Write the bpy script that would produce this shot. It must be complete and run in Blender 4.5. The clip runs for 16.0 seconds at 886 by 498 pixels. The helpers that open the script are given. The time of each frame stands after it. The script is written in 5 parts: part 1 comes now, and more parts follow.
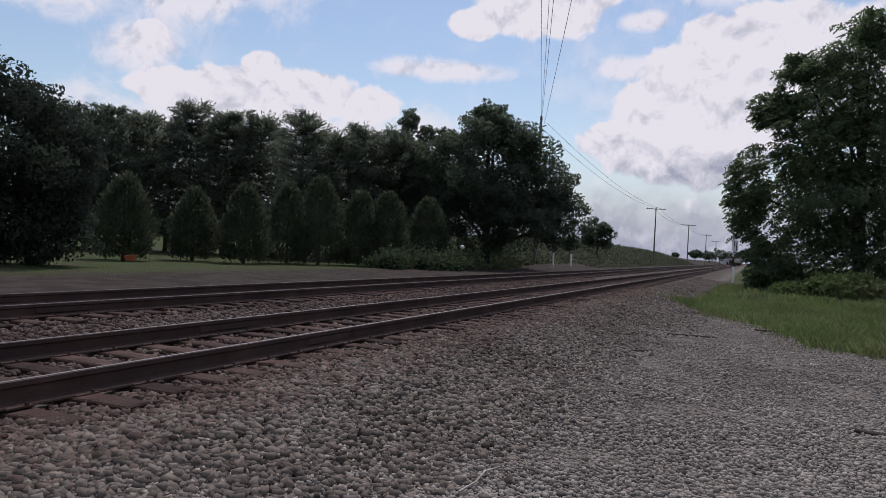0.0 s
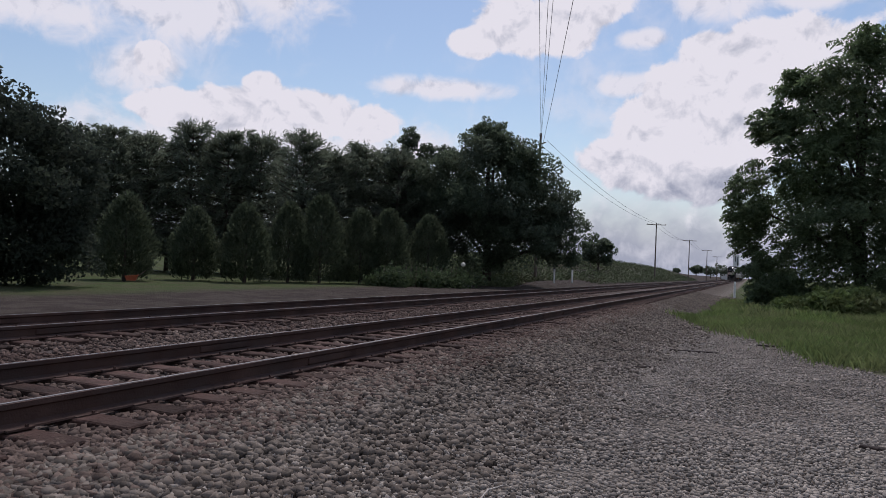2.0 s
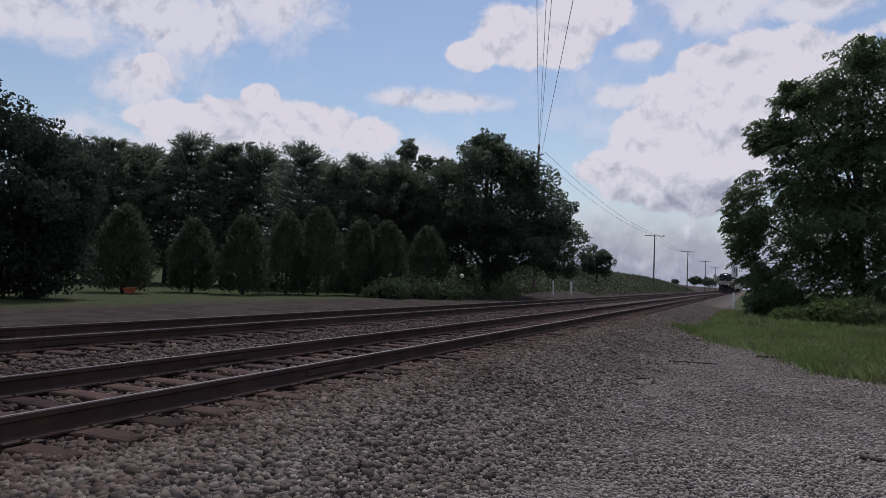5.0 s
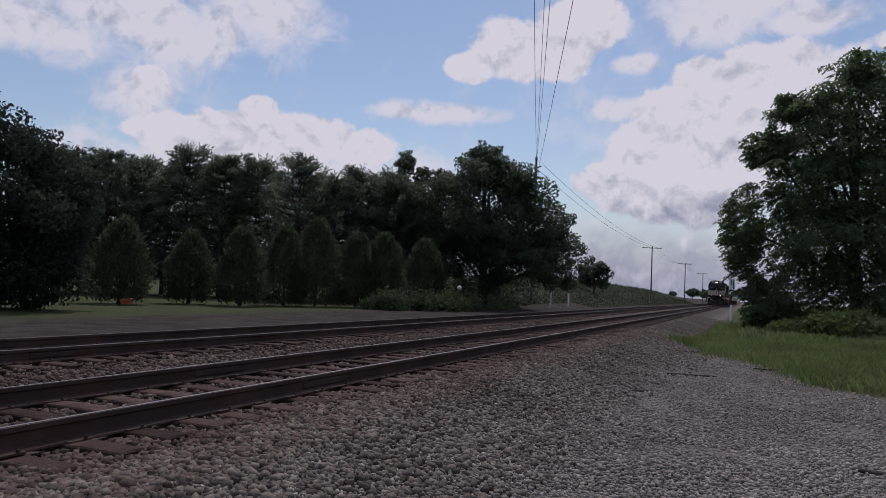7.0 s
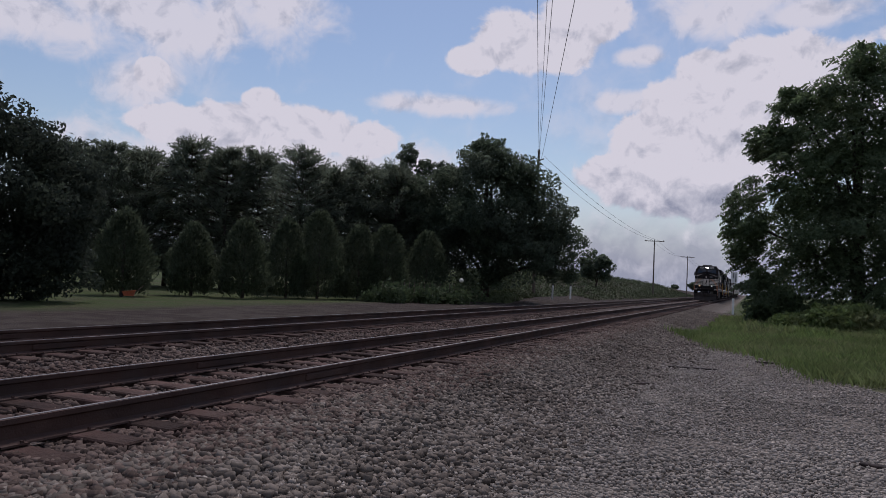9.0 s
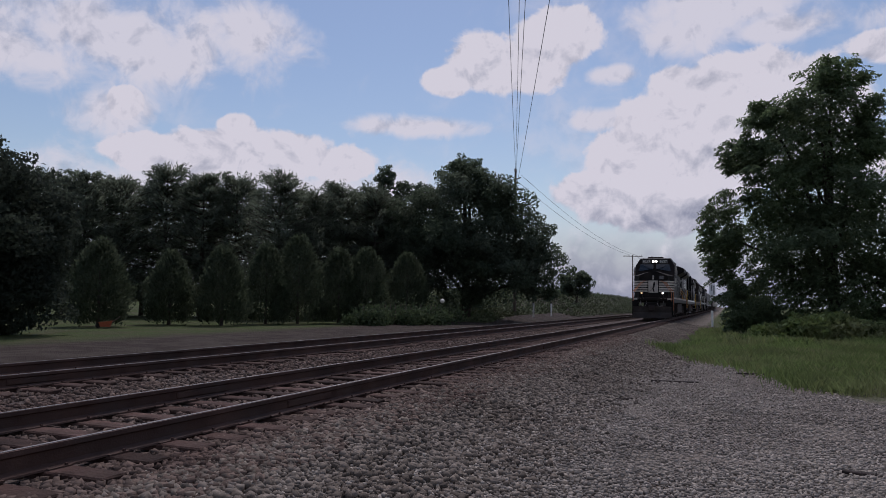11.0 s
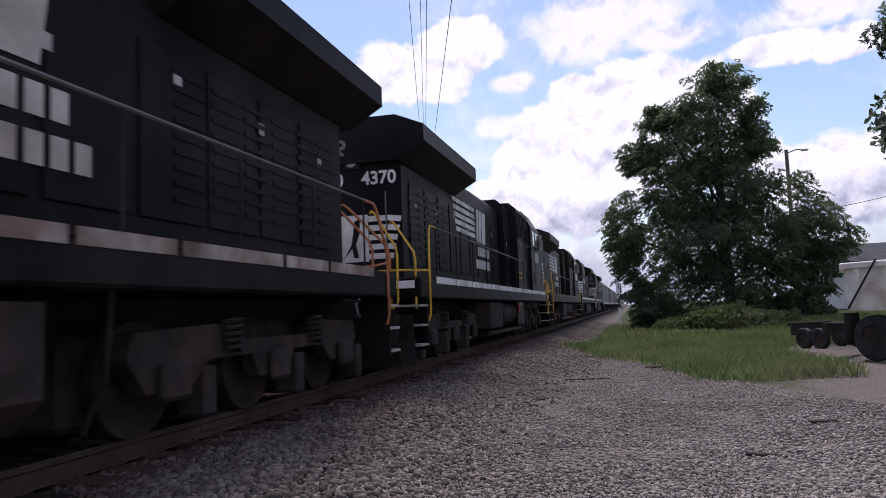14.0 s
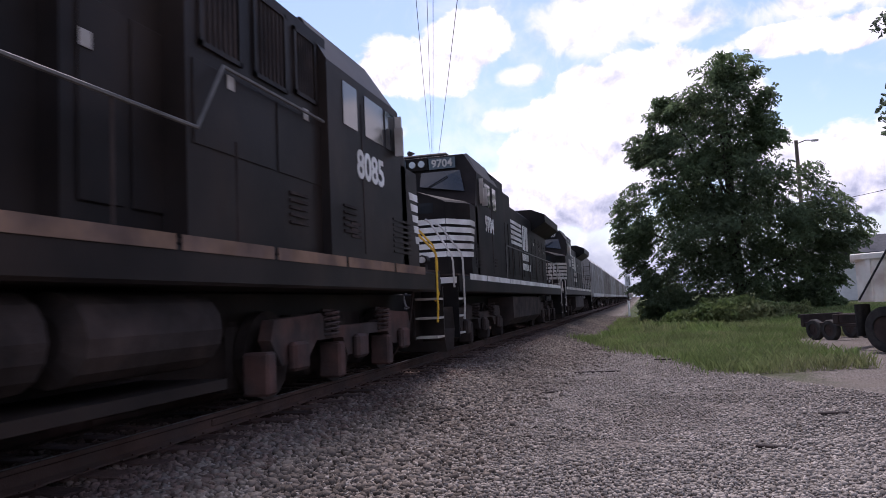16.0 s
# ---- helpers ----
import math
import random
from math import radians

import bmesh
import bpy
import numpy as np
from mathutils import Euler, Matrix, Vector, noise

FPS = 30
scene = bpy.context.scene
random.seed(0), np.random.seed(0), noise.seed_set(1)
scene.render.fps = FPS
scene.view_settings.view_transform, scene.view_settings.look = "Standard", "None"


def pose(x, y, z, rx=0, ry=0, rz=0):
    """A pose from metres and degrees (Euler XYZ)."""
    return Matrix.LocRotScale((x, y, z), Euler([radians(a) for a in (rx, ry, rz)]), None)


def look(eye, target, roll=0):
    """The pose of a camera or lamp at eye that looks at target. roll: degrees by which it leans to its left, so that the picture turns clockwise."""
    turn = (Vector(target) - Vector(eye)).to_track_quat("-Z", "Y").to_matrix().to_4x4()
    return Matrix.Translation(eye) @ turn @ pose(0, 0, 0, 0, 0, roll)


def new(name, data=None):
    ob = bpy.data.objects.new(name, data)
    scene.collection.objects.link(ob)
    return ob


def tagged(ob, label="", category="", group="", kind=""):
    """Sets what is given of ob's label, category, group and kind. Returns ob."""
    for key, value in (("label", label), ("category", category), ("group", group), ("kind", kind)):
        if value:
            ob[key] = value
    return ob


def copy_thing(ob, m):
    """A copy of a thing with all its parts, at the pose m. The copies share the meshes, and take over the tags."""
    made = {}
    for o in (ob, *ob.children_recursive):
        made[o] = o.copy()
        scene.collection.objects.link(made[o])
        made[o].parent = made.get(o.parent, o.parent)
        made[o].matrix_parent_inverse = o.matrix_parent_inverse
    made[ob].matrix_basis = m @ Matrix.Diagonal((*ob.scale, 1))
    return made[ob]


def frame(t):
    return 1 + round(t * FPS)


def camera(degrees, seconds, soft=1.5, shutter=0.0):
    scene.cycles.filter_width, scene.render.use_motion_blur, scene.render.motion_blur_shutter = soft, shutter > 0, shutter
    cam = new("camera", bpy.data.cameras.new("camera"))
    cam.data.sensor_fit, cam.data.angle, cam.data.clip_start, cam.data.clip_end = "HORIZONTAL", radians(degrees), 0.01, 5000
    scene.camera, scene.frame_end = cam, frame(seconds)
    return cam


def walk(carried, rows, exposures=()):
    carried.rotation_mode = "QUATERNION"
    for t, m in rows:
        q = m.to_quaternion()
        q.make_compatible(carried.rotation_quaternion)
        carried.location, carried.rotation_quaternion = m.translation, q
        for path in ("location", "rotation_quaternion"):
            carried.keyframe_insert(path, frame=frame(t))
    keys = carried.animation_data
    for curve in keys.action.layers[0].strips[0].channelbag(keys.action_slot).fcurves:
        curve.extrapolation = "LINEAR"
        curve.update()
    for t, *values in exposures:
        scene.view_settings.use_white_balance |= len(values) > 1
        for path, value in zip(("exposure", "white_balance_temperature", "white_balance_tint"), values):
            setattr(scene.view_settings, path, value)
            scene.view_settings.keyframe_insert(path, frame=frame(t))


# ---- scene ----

cam = camera(62.65, 16.0, soft=0.9, shutter=0.08)
EYE = (4.449, 0.0, 1.026)
# seconds, yaw, pitch, roll of the handheld camera
TURNS = [
    (0.0, 22.72, -0.08, -2.94), (0.5, 22.97, 0.34, -2.99), (1.0, 22.90, 0.59, -2.76), (1.5, 22.49, 0.46, -2.73),
    (2.0, 22.79, 1.29, -2.48), (2.5, 21.43, 1.25, -2.61), (3.0, 20.74, 1.00, -2.30), (3.5, 20.96, 0.10, -2.22),
    (4.0, 21.52, 0.63, -2.66), (4.2, 22.45, 1.10, -2.76), (6.5, 22.33, 3.02, -1.82), (7.0, 22.49, 3.14, -2.44),
    (7.5, 22.04, 3.05, -2.92), (8.0, 21.57, 2.72, -2.86), (8.5, 22.66, 2.72, -2.19), (8.7, 22.62, 2.51, -2.61),
    (10.8, 22.18, 4.00, -1.40), (11.0, 21.15, 4.23, -0.87), (11.5, 19.94, 4.26, -0.87), (12.0, 17.50, 4.32, -1.31),
    (12.5, 16.47, 3.87, -1.01), (13.0, 15.78, 4.52, 0.37), (13.5, 14.91, 4.09, 1.17), (14.0, 14.51, 4.93, 2.29),
    (14.5, 15.05, 4.66, 1.99), (15.0, 14.94, 5.01, 1.82), (15.5, 14.82, 4.50, 1.94), (16.0, 15.18, 4.45, 2.60),
]
walk(cam, [(t, pose(*EYE, 90 + p, r, y)) for t, y, p, r in TURNS],
     exposures=[(0.0, 0.0, 6250, 17), (4.2, -0.14, 6150, 17), (6.3, -0.28, 6120, 20), (12.4, -0.30, 6120, 20), (13.2, -0.10, 6120, 19), (14.2, 0.47, 6050, 25), (16.0, 0.60, 6050, 27)])


# ---------------------------------------------------------------- world and sun
def build_world():
    world = bpy.data.worlds.new("sky")
    scene.world = world
    world.use_nodes = True
    nt = world.node_tree
    nt.nodes.clear()
    N, L = nt.nodes, nt.links

    def math_node(op, a, b=None, c=None, clamp=False):
        n = N.new("ShaderNodeMath")
        n.operation, n.use_clamp = op, clamp
        for i, v in enumerate((a, b, c)):
            if v is None:
                continue
            if isinstance(v, (int, float)):
                n.inputs[i].default_value = v
            else:
                L.new(v, n.inputs[i])
        return n.outputs[0]

    def noise_node(vec, scale, detail, rough, distortion=0.0):
        n = N.new("ShaderNodeTexNoise")
        n.inputs["Scale"].default_value, n.inputs["Detail"].default_value = scale, detail
        n.inputs["Roughness"].default_value, n.inputs["Distortion"].default_value = rough, distortion
        L.new(vec, n.inputs["Vector"])
        return n.outputs["Fac"]

    way = N.new("ShaderNodeTexCoord").outputs["Generated"]
    sep = N.new("ShaderNodeSeparateXYZ")
    L.new(way, sep.inputs[0])
    x, y, z = sep.outputs
    azim = math_node("MULTIPLY", math_node("ARCTAN2", math_node("MULTIPLY", x, -1.0), y), 57.2958)
    elev = math_node("MULTIPLY", math_node("ARCSINE", z), 57.2958)
    com = N.new("ShaderNodeCombineXYZ")
    L.new(azim, com.inputs[0]), L.new(elev, com.inputs[1])
    # clouds: bearing, height, half width, half height in degrees; first the firm cumulus heads, then soft banks
    heads = [(3.5, 16.2, 1.9, 1.7), (-0.8, 16.3, 3.1, 2.1), (1.5, 13.6, 4.4, 2.9), (5.9, 13.7, 1.9, 1.8), (7.1, 11.3, 2.8, 2.4), (3.0, 10.4, 5.4, 3.3), (10.4, 8.8, 2.1, 1.4), (8.3, 7.9, 3.7, 1.7), (4.6, 13.2, 3.4, 2.6), (0.6, 15.0, 3.6, 2.8),
             (3.7, 7.1, 5.0, 1.7), (-2.0, 15.6, 3.7, 2.9), (-5.7, 12.9, 4.4, 4.2), (-9.5, 9.0, 3.0, 2.6), (37.4, 12.8, 1.3, 1.1), (43.8, 10.7, 3.1, 1.4), (39.8, 10.7, 4.6, 1.8), (33.9, 11.0, 4.6, 1.9), (29.5, 10.6, 2.9, 1.4),
             (45.4, 13.9, 1.2, 1.2), (20.9, 17.2, 2.0, 1.1), (17.9, 18.6, 3.3, 2.3), (14.6, 18.1, 3.3, 1.9), (12.0, 20.5, 3.3, 2.1), (-15.4, 17.2, 2.5, 1.2), (-11.8, 17.5, 3.5, 1.2), (-15.0, 8.0, 4.6, 3.0), (-24.0, 12.0, 6.0, 4.0)]
    banks = [(46.2, 18.4, 12.4, 3.3), (36.9, 19.8, 4.6, 2.7), (53.0, 16.5, 6.6, 2.1), (23.4, 13.7, 6.0, 0.9), (8.8, 14.1, 2.8, 1.1), (8.1, 17.5, 2.3, 0.8), (2.8, 20.0, 3.7, 2.1), (0.8, 21.4, 7.0, 2.6), (-3.3, 19.6, 5.0, 1.2),
             (-13.8, 19.6, 5.0, 1.6), (35.5, 8.0, 17.4, 3.0), (46.0, 13.0, 3.0, 2.2)]

    # unseen banks added round the rest of the sky to brighten camera-facing sides
    rnd = random.Random(3)
    for k in range(20):
        az, el = (75 + k * 12.5 + 180) % 360 - 180, 12 + (k * 17) % 46
        banks.append((az, el, rnd.uniform(9, 14) / math.cos(radians(el)), rnd.uniform(5, 9)))

    def gathered(ellipses, blend):
        best = None
        for a, e, ra, re in ellipses:
            n = N.new("ShaderNodeVectorMath")
            n.operation = "MULTIPLY_ADD"
            L.new(com.outputs[0], n.inputs[0])
            n.inputs[1].default_value, n.inputs[2].default_value = (1 / ra, 1 / re, 0), (-a / ra, -e / re, 0)
            m = N.new("ShaderNodeVectorMath")
            m.operation = "LENGTH"
            L.new(n.outputs[0], m.inputs[0])
            v = math_node("SUBTRACT", 1.0, m.outputs["Value"])
            best = v if best is None else math_node("SMOOTH_MAX", best, v, blend)
        return best

    puffs = noise_node(way, 21.0, 9.0, 0.58, 0.35)
    broad = noise_node(way, 4.0, 4.0, 0.5)
    heap = math_node("ADD", math_node("ADD", gathered(heads, 0.3), 0.13), math_node("MULTIPLY", math_node("SUBTRACT", puffs, 0.5), 1.3))
    firm = N.new("ShaderNodeMapRange")
    firm.interpolation_type = "SMOOTHSTEP"
    L.new(heap, firm.inputs[0])
    firm.inputs[1].default_value, firm.inputs[2].default_value = -0.06, 0.20
    bank = math_node("ADD", gathered(banks, 0.3), math_node("MULTIPLY", math_node("SUBTRACT", puffs, 0.5), 1.9))
    soft = N.new("ShaderNodeMapRange")
    soft.interpolation_type = "SMOOTHSTEP"
    L.new(bank, soft.inputs[0])
    soft.inputs[1].default_value, soft.inputs[2].default_value = -0.25, 0.6
    solid = math_node("MAXIMUM", firm.outputs[0], math_node("MULTIPLY", soft.outputs[0], 0.92))
    # thin veils everywhere, thicker near the horizon and out of the picture
    veil = N.new("ShaderNodeMapRange")
    veil.interpolation_type = "SMOOTHSTEP"
    low = math_node("MULTIPLY", math_node("SUBTRACT", 1.0, math_node("MULTIPLY", elev, 0.15), clamp=True), 0.46)
    L.new(math_node("ADD", math_node("ADD", broad, math_node("MULTIPLY", math_node("SUBTRACT", puffs, 0.5), 0.5)), low), veil.inputs[0])
    veil.inputs[1].default_value, veil.inputs[2].default_value = 0.48, 0.92
    thin = math_node("MULTIPLY", veil.outputs[0], 0.85)
    cover = math_node("MAXIMUM", solid, thin)
    # cloud brightness: sunlit heads, greyer flat bases
    shift = N.new("ShaderNodeVectorMath")
    shift.operation = "ADD"
    L.new(way, shift.inputs[0])
    shift.inputs[1].default_value = (-0.004, 0.0, 0.016)
    relief = math_node("MULTIPLY", math_node("SUBTRACT", puffs, noise_node(shift.outputs[0], 21.0, 9.0, 0.58, 0.35)), 1.15)
    inner = noise_node(way, 11.0, 7.0, 0.6, 0.4)
    base = N.new("ShaderNodeMapRange")
    base.interpolation_type = "SMOOTHSTEP"
    L.new(elev, base.inputs[0])
    base.inputs[1].default_value, base.inputs[2].default_value = 3.5, 9.5
    lit = math_node("ADD", math_node("ADD", math_node("MULTIPLY", base.outputs[0], 0.40), math_node("MULTIPLY_ADD", inner, 0.55, 0.34)), relief)
    ramp = N.new("ShaderNodeValToRGB")
    L.new(lit, ramp.inputs[0])
    ramp.color_ramp.elements[0].position, ramp.color_ramp.elements[0].color = 0.60, (0.38, 0.41, 0.50, 1)
    ramp.color_ramp.elements[1].position, ramp.color_ramp.elements[1].color = 1.0, (0.93, 0.91, 0.93, 1)
    mid = ramp.color_ramp.elements.new(0.84)
    mid.color = (0.69, 0.70, 0.75, 1)
    sky = N.new("ShaderNodeTexSky")
    sky.sky_type, sky.sun_disc = "NISHITA", False
    sky.sun_elevation, sky.sun_rotation = radians(57), radians(-17.5)
    sky.dust_density, sky.air_density = 0.5, 1.25
    dim = N.new("ShaderNodeVectorMath")
    dim.operation = "SCALE"
    L.new(sky.outputs[0], dim.inputs[0])
    dim.inputs["Scale"].default_value = 0.115
    haze = N.new("ShaderNodeMix")
    haze.data_type = "RGBA"
    L.new(math_node("MULTIPLY", math_node("SUBTRACT", 1.0, math_node("MULTIPLY", math_node("ABSOLUTE", elev), 0.12), clamp=True), 0.95), haze.inputs[0])
    L.new(dim.outputs[0], haze.inputs[6])
    haze.inputs[7].default_value = (0.60, 0.66, 0.77, 1)
    mix = N.new("ShaderNodeMix")
    mix.data_type = "RGBA"
    L.new(cover, mix.inputs[0]), L.new(haze.outputs[2], mix.inputs[6]), L.new(ramp.outputs[0], mix.inputs[7])
    bg = N.new("ShaderNodeBackground")
    L.new(mix.outputs[2], bg.inputs[0])
    bg.inputs[1].default_value = 0.84
    out = N.new("ShaderNodeOutputWorld")
    L.new(bg.outputs[0], out.inputs[0])
    sun = new("sun", bpy.data.lights.new("sun", "SUN"))
    sun.data.energy, sun.data.angle, sun.data.color = 2.7, radians(12), (1.0, 0.94, 0.86)
    sun.matrix_world = look((-19, 60, 98), (0, 0, 0))


build_world()


# ---------------------------------------------------------------- materials
def material(name, color, rough=0.7, metal=0.0, vary=0.25, scale=6.0, bump=0.0, bump_scale=40.0, random_by="", second=None, second_scale=1.5, spec=0.25, leafy=0.0, spread=0.4):
    """Base colour broken by noise at two scales, with a fine bump; random_by 'object' or 'island' shifts the value piece by piece."""
    m = bpy.data.materials.new(name)
    m.use_nodes = True
    N, L = m.node_tree.nodes, m.node_tree.links
    bsdf = N["Principled BSDF"]
    bsdf.inputs["Roughness"].default_value, bsdf.inputs["Metallic"].default_value = rough, metal
    bsdf.inputs["Specular IOR Level"].default_value = spec
    co = N.new("ShaderNodeTexCoord").outputs["Object"]

    def fbm(sc, det=5.0):
        n = N.new("ShaderNodeTexNoise")
        n.inputs["Scale"].default_value, n.inputs["Detail"].default_value = sc, det
        L.new(co, n.inputs["Vector"])
        return n.outputs["Fac"]

    value = N.new("ShaderNodeMapRange")
    L.new(fbm(scale), value.inputs[0])
    value.inputs[1].default_value, value.inputs[2].default_value = 0.3, 0.7
    value.inputs[3].default_value, value.inputs[4].default_value = 1 - vary, 1 + vary
    val = value.outputs[0]
    if random_by:
        src = N.new("ShaderNodeObjectInfo").outputs["Random"] if random_by == "object" else N.new("ShaderNodeNewGeometry").outputs["Random Per Island"]
        r = N.new("ShaderNodeMapRange")
        L.new(src, r.inputs[0])
        r.inputs[3].default_value, r.inputs[4].default_value = 1 - spread, 1 + spread
        k = N.new("ShaderNodeMath")
        k.operation = "MULTIPLY"
        L.new(val, k.inputs[0]), L.new(r.outputs[0], k.inputs[1])
        val = k.outputs[0]
    rgb = N.new("ShaderNodeRGB")
    rgb.outputs[0].default_value = (*color, 1)
    col = rgb.outputs[0]
    if second:
        mr = N.new("ShaderNodeMapRange")
        L.new(fbm(second_scale, 6.0), mr.inputs[0])
        mr.inputs[1].default_value, mr.inputs[2].default_value = 0.42, 0.62
        mx = N.new("ShaderNodeMix")
        mx.data_type = "RGBA"
        L.new(mr.outputs[0], mx.inputs[0]), L.new(col, mx.inputs[6])
        mx.inputs[7].default_value = (*second, 1)
        col = mx.outputs[2]
    sc = N.new("ShaderNodeVectorMath")
    sc.operation = "SCALE"
    L.new(col, sc.inputs[0]), L.new(val, sc.inputs["Scale"])
    L.new(sc.outputs[0], bsdf.inputs["Base Color"])
    if leafy:
        tr = N.new("ShaderNodeBsdfTranslucent")
        L.new(sc.outputs[0], tr.inputs["Color"])
        ms = N.new("ShaderNodeMixShader")
        ms.inputs[0].default_value = leafy
        L.new(bsdf.outputs[0], ms.inputs[1]), L.new(tr.outputs[0], ms.inputs[2])
        L.new(ms.outputs[0], N["Material Output"].inputs["Surface"])
    if bump:
        b = N.new("ShaderNodeBump")
        b.inputs["Strength"].default_value, b.inputs["Distance"].default_value = bump, 0.02
        L.new(fbm(bump_scale, 3.0), b.inputs["Height"])
        L.new(b.outputs[0], bsdf.inputs["Normal"])
    return m


def glow_material(name, color, strength):
    m = material(name, color, 0.2)
    b = m.node_tree.nodes["Principled BSDF"]
    b.inputs["Emission Color"].default_value, b.inputs["Emission Strength"].default_value = (*color, 1), strength
    return m


M_RUST = material("rusty rail steel", (0.085, 0.052, 0.043), 0.85, 0, 0.3, 3.0, 0.3, 60, second=(0.06, 0.042, 0.037), spec=0.15)
M_SHINE = material("polished rail head", (0.20, 0.19, 0.185), 0.55, 0.8, 0.15, 2.0)
M_TIE = material("weathered creosote timber", (0.055, 0.036, 0.030), 0.9, 0, 0.35, 5, 0.8, 30, "object", (0.082, 0.050, 0.043), 2.0, spec=0.1)
M_STONE = material("crushed limestone ballast", (0.156, 0.132, 0.112), 0.95, 0, 0.15, 9, 0.15, 60, "island", (0.12, 0.099, 0.083), 0.6, spec=0.1, spread=0.42)
M_CHIP = material("pale gravel chips", (0.275, 0.243, 0.212), 0.95, 0, 0.12, 9, 0.15, 60, "island", (0.222, 0.194, 0.168), 0.4, spec=0.1, spread=0.3)
M_OILY = material("oily rust-stained ballast", (0.125, 0.094, 0.079), 0.95, 0, 0.2, 9, 0.2, 60, "island", (0.085, 0.058, 0.049), 0.6, spec=0.1)
M_BLACK = material("black locomotive enamel", (0.007, 0.007, 0.0085), 0.40, 0, 0.3, 1.2, 0.03, 5, second=(0.010, 0.009, 0.010), second_scale=0.6, spec=0.12)
M_BLACK_OLD = material("faded sooty black enamel", (0.0145, 0.013, 0.013), 0.55, 0, 0.4, 1.0, 0.05, 6, second=(0.023, 0.018, 0.0165), second_scale=0.5, spec=0.08)
M_BLACK_DUST = material("dusty brown-black enamel", (0.020, 0.0165, 0.0155), 0.52, 0, 0.4, 1.0, 0.05, 6, second=(0.034, 0.025, 0.021), second_scale=0.6, spec=0.12)
M_UNDER = material("dusty running gear steel", (0.036, 0.029, 0.027), 0.85, 0, 0.4, 2.5, 0.3, 20, second=(0.058, 0.043, 0.038), second_scale=1.5, spec=0.15)
M_REDDUST = material("brown dusty truck frame", (0.095, 0.052, 0.044), 0.85, 0, 0.35, 2.5, 0.3, 20, second=(0.05, 0.04, 0.038))
M_WHITE = material("white enamel lettering", (0.82, 0.81, 0.78), 0.5, 0, 0.12, 3.0, second=(0.55, 0.52, 0.48), second_scale=1.2)
M_STRIPE_OLD = material("weathered cream stripe paint", (0.56, 0.51, 0.45), 0.6, 0, 0.2, 3.0, second=(0.44, 0.38, 0.32), second_scale=1.3)
M_GREYED = material("dirty white enamel", (0.50, 0.47, 0.43), 0.6, 0, 0.25, 3.0, second=(0.34, 0.29, 0.25), second_scale=1.0)
M_ORANGE = material("orange painted handrail", (0.50, 0.19, 0.08), 0.5, 0, 0.2, 5)
M_YELLOW = material("yellow painted handrail", (0.72, 0.43, 0.05), 0.45, 0, 0.15, 5)
M_GLASSY = material("dark cab glazing", (0.02, 0.024, 0.028), 0.06, 0, 0.1, 2, spec=0.8)
M_LAMP = glow_material("lit headlamp lens", (1.0, 0.96, 0.88), 5.0)
M_DITCH = glow_material("bright ditch lamp lens", (1.0, 0.95, 0.85), 2.4)
M_DITCH_WARM = glow_material("fading warm lamp lens", (1.0, 0.62, 0.28), 0.9)
M_PLOW = material("scraped grey plow steel", (0.10, 0.088, 0.082), 0.8, 0, 0.3, 2.5, 0.3, 20, second=(0.065, 0.052, 0.046), second_scale=1.2)
M_HANDRAIL = material("pale worn handrail", (0.15, 0.142, 0.135), 0.6, 0, 0.2, 5)
M_TAN = material("dusty rust brown sill", (0.24, 0.15, 0.10), 0.8, 0, 0.3, 2, second=(0.15, 0.10, 0.08))
M_SILLGREY = material("grimy sill paint", (0.42, 0.36, 0.31), 0.7, 0, 0.3, 3.0, second=(0.20, 0.14, 0.11), second_scale=1.4)
M_LAMP_OFF = material("unlit lamp lens", (0.45, 0.45, 0.45), 0.15, 0.3, 0.1, 5)
M_HOPPER = material("pale grey hopper paint", (0.40, 0.39, 0.38), 0.6, 0, 0.2, 1.5, second=(0.30, 0.28, 0.26), second_scale=0.7)
M_HOPPER_TAN = material("tan grey hopper paint", (0.29, 0.275, 0.25), 0.65, 0, 0.2, 1.5, second=(0.2, 0.18, 0.165), second_scale=0.7)
M_BARK = material("grey brown bark", (0.07, 0.055, 0.045), 0.95, 0, 0.4, 6, 1.0, 18, second=(0.045, 0.04, 0.035))
M_PINE = material("white pine needles", (0.142, 0.165, 0.120), 0.7, 0, 0.3, 0.7, random_by="island", second=(0.118, 0.142, 0.102), second_scale=0.2, leafy=0.72, spec=0.12, spread=0.22)
M_JUNIPER = material("juniper foliage", (0.075, 0.092, 0.058), 0.8, 0, 0.25, 1.0, random_by="island", second=(0.055, 0.072, 0.042), second_scale=0.4, leafy=0.5, spec=0.1, spread=0.25)
M_MAPLE = material("dark maple leaves", (0.110, 0.135, 0.096), 0.7, 0, 0.25, 0.6, random_by="island", second=(0.09, 0.118, 0.076), second_scale=0.25, leafy=0.72, spec=0.12, spread=0.25)
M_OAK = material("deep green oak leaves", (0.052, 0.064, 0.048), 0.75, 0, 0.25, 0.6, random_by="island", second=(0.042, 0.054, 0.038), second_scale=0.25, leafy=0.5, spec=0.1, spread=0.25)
M_VEG = material("vegetable leaves", (0.075, 0.105, 0.05), 0.75, 0, 0.25, 0.8, random_by="island", second=(0.06, 0.085, 0.042), second_scale=0.5, leafy=0.4, spread=0.3)
M_WALNUT = material("walnut leaflets", (0.135, 0.175, 0.10), 0.7, 0, 0.25, 0.6, random_by="island", second=(0.12, 0.165, 0.082), second_scale=0.25, leafy=0.65, spec=0.12, spread=0.25)
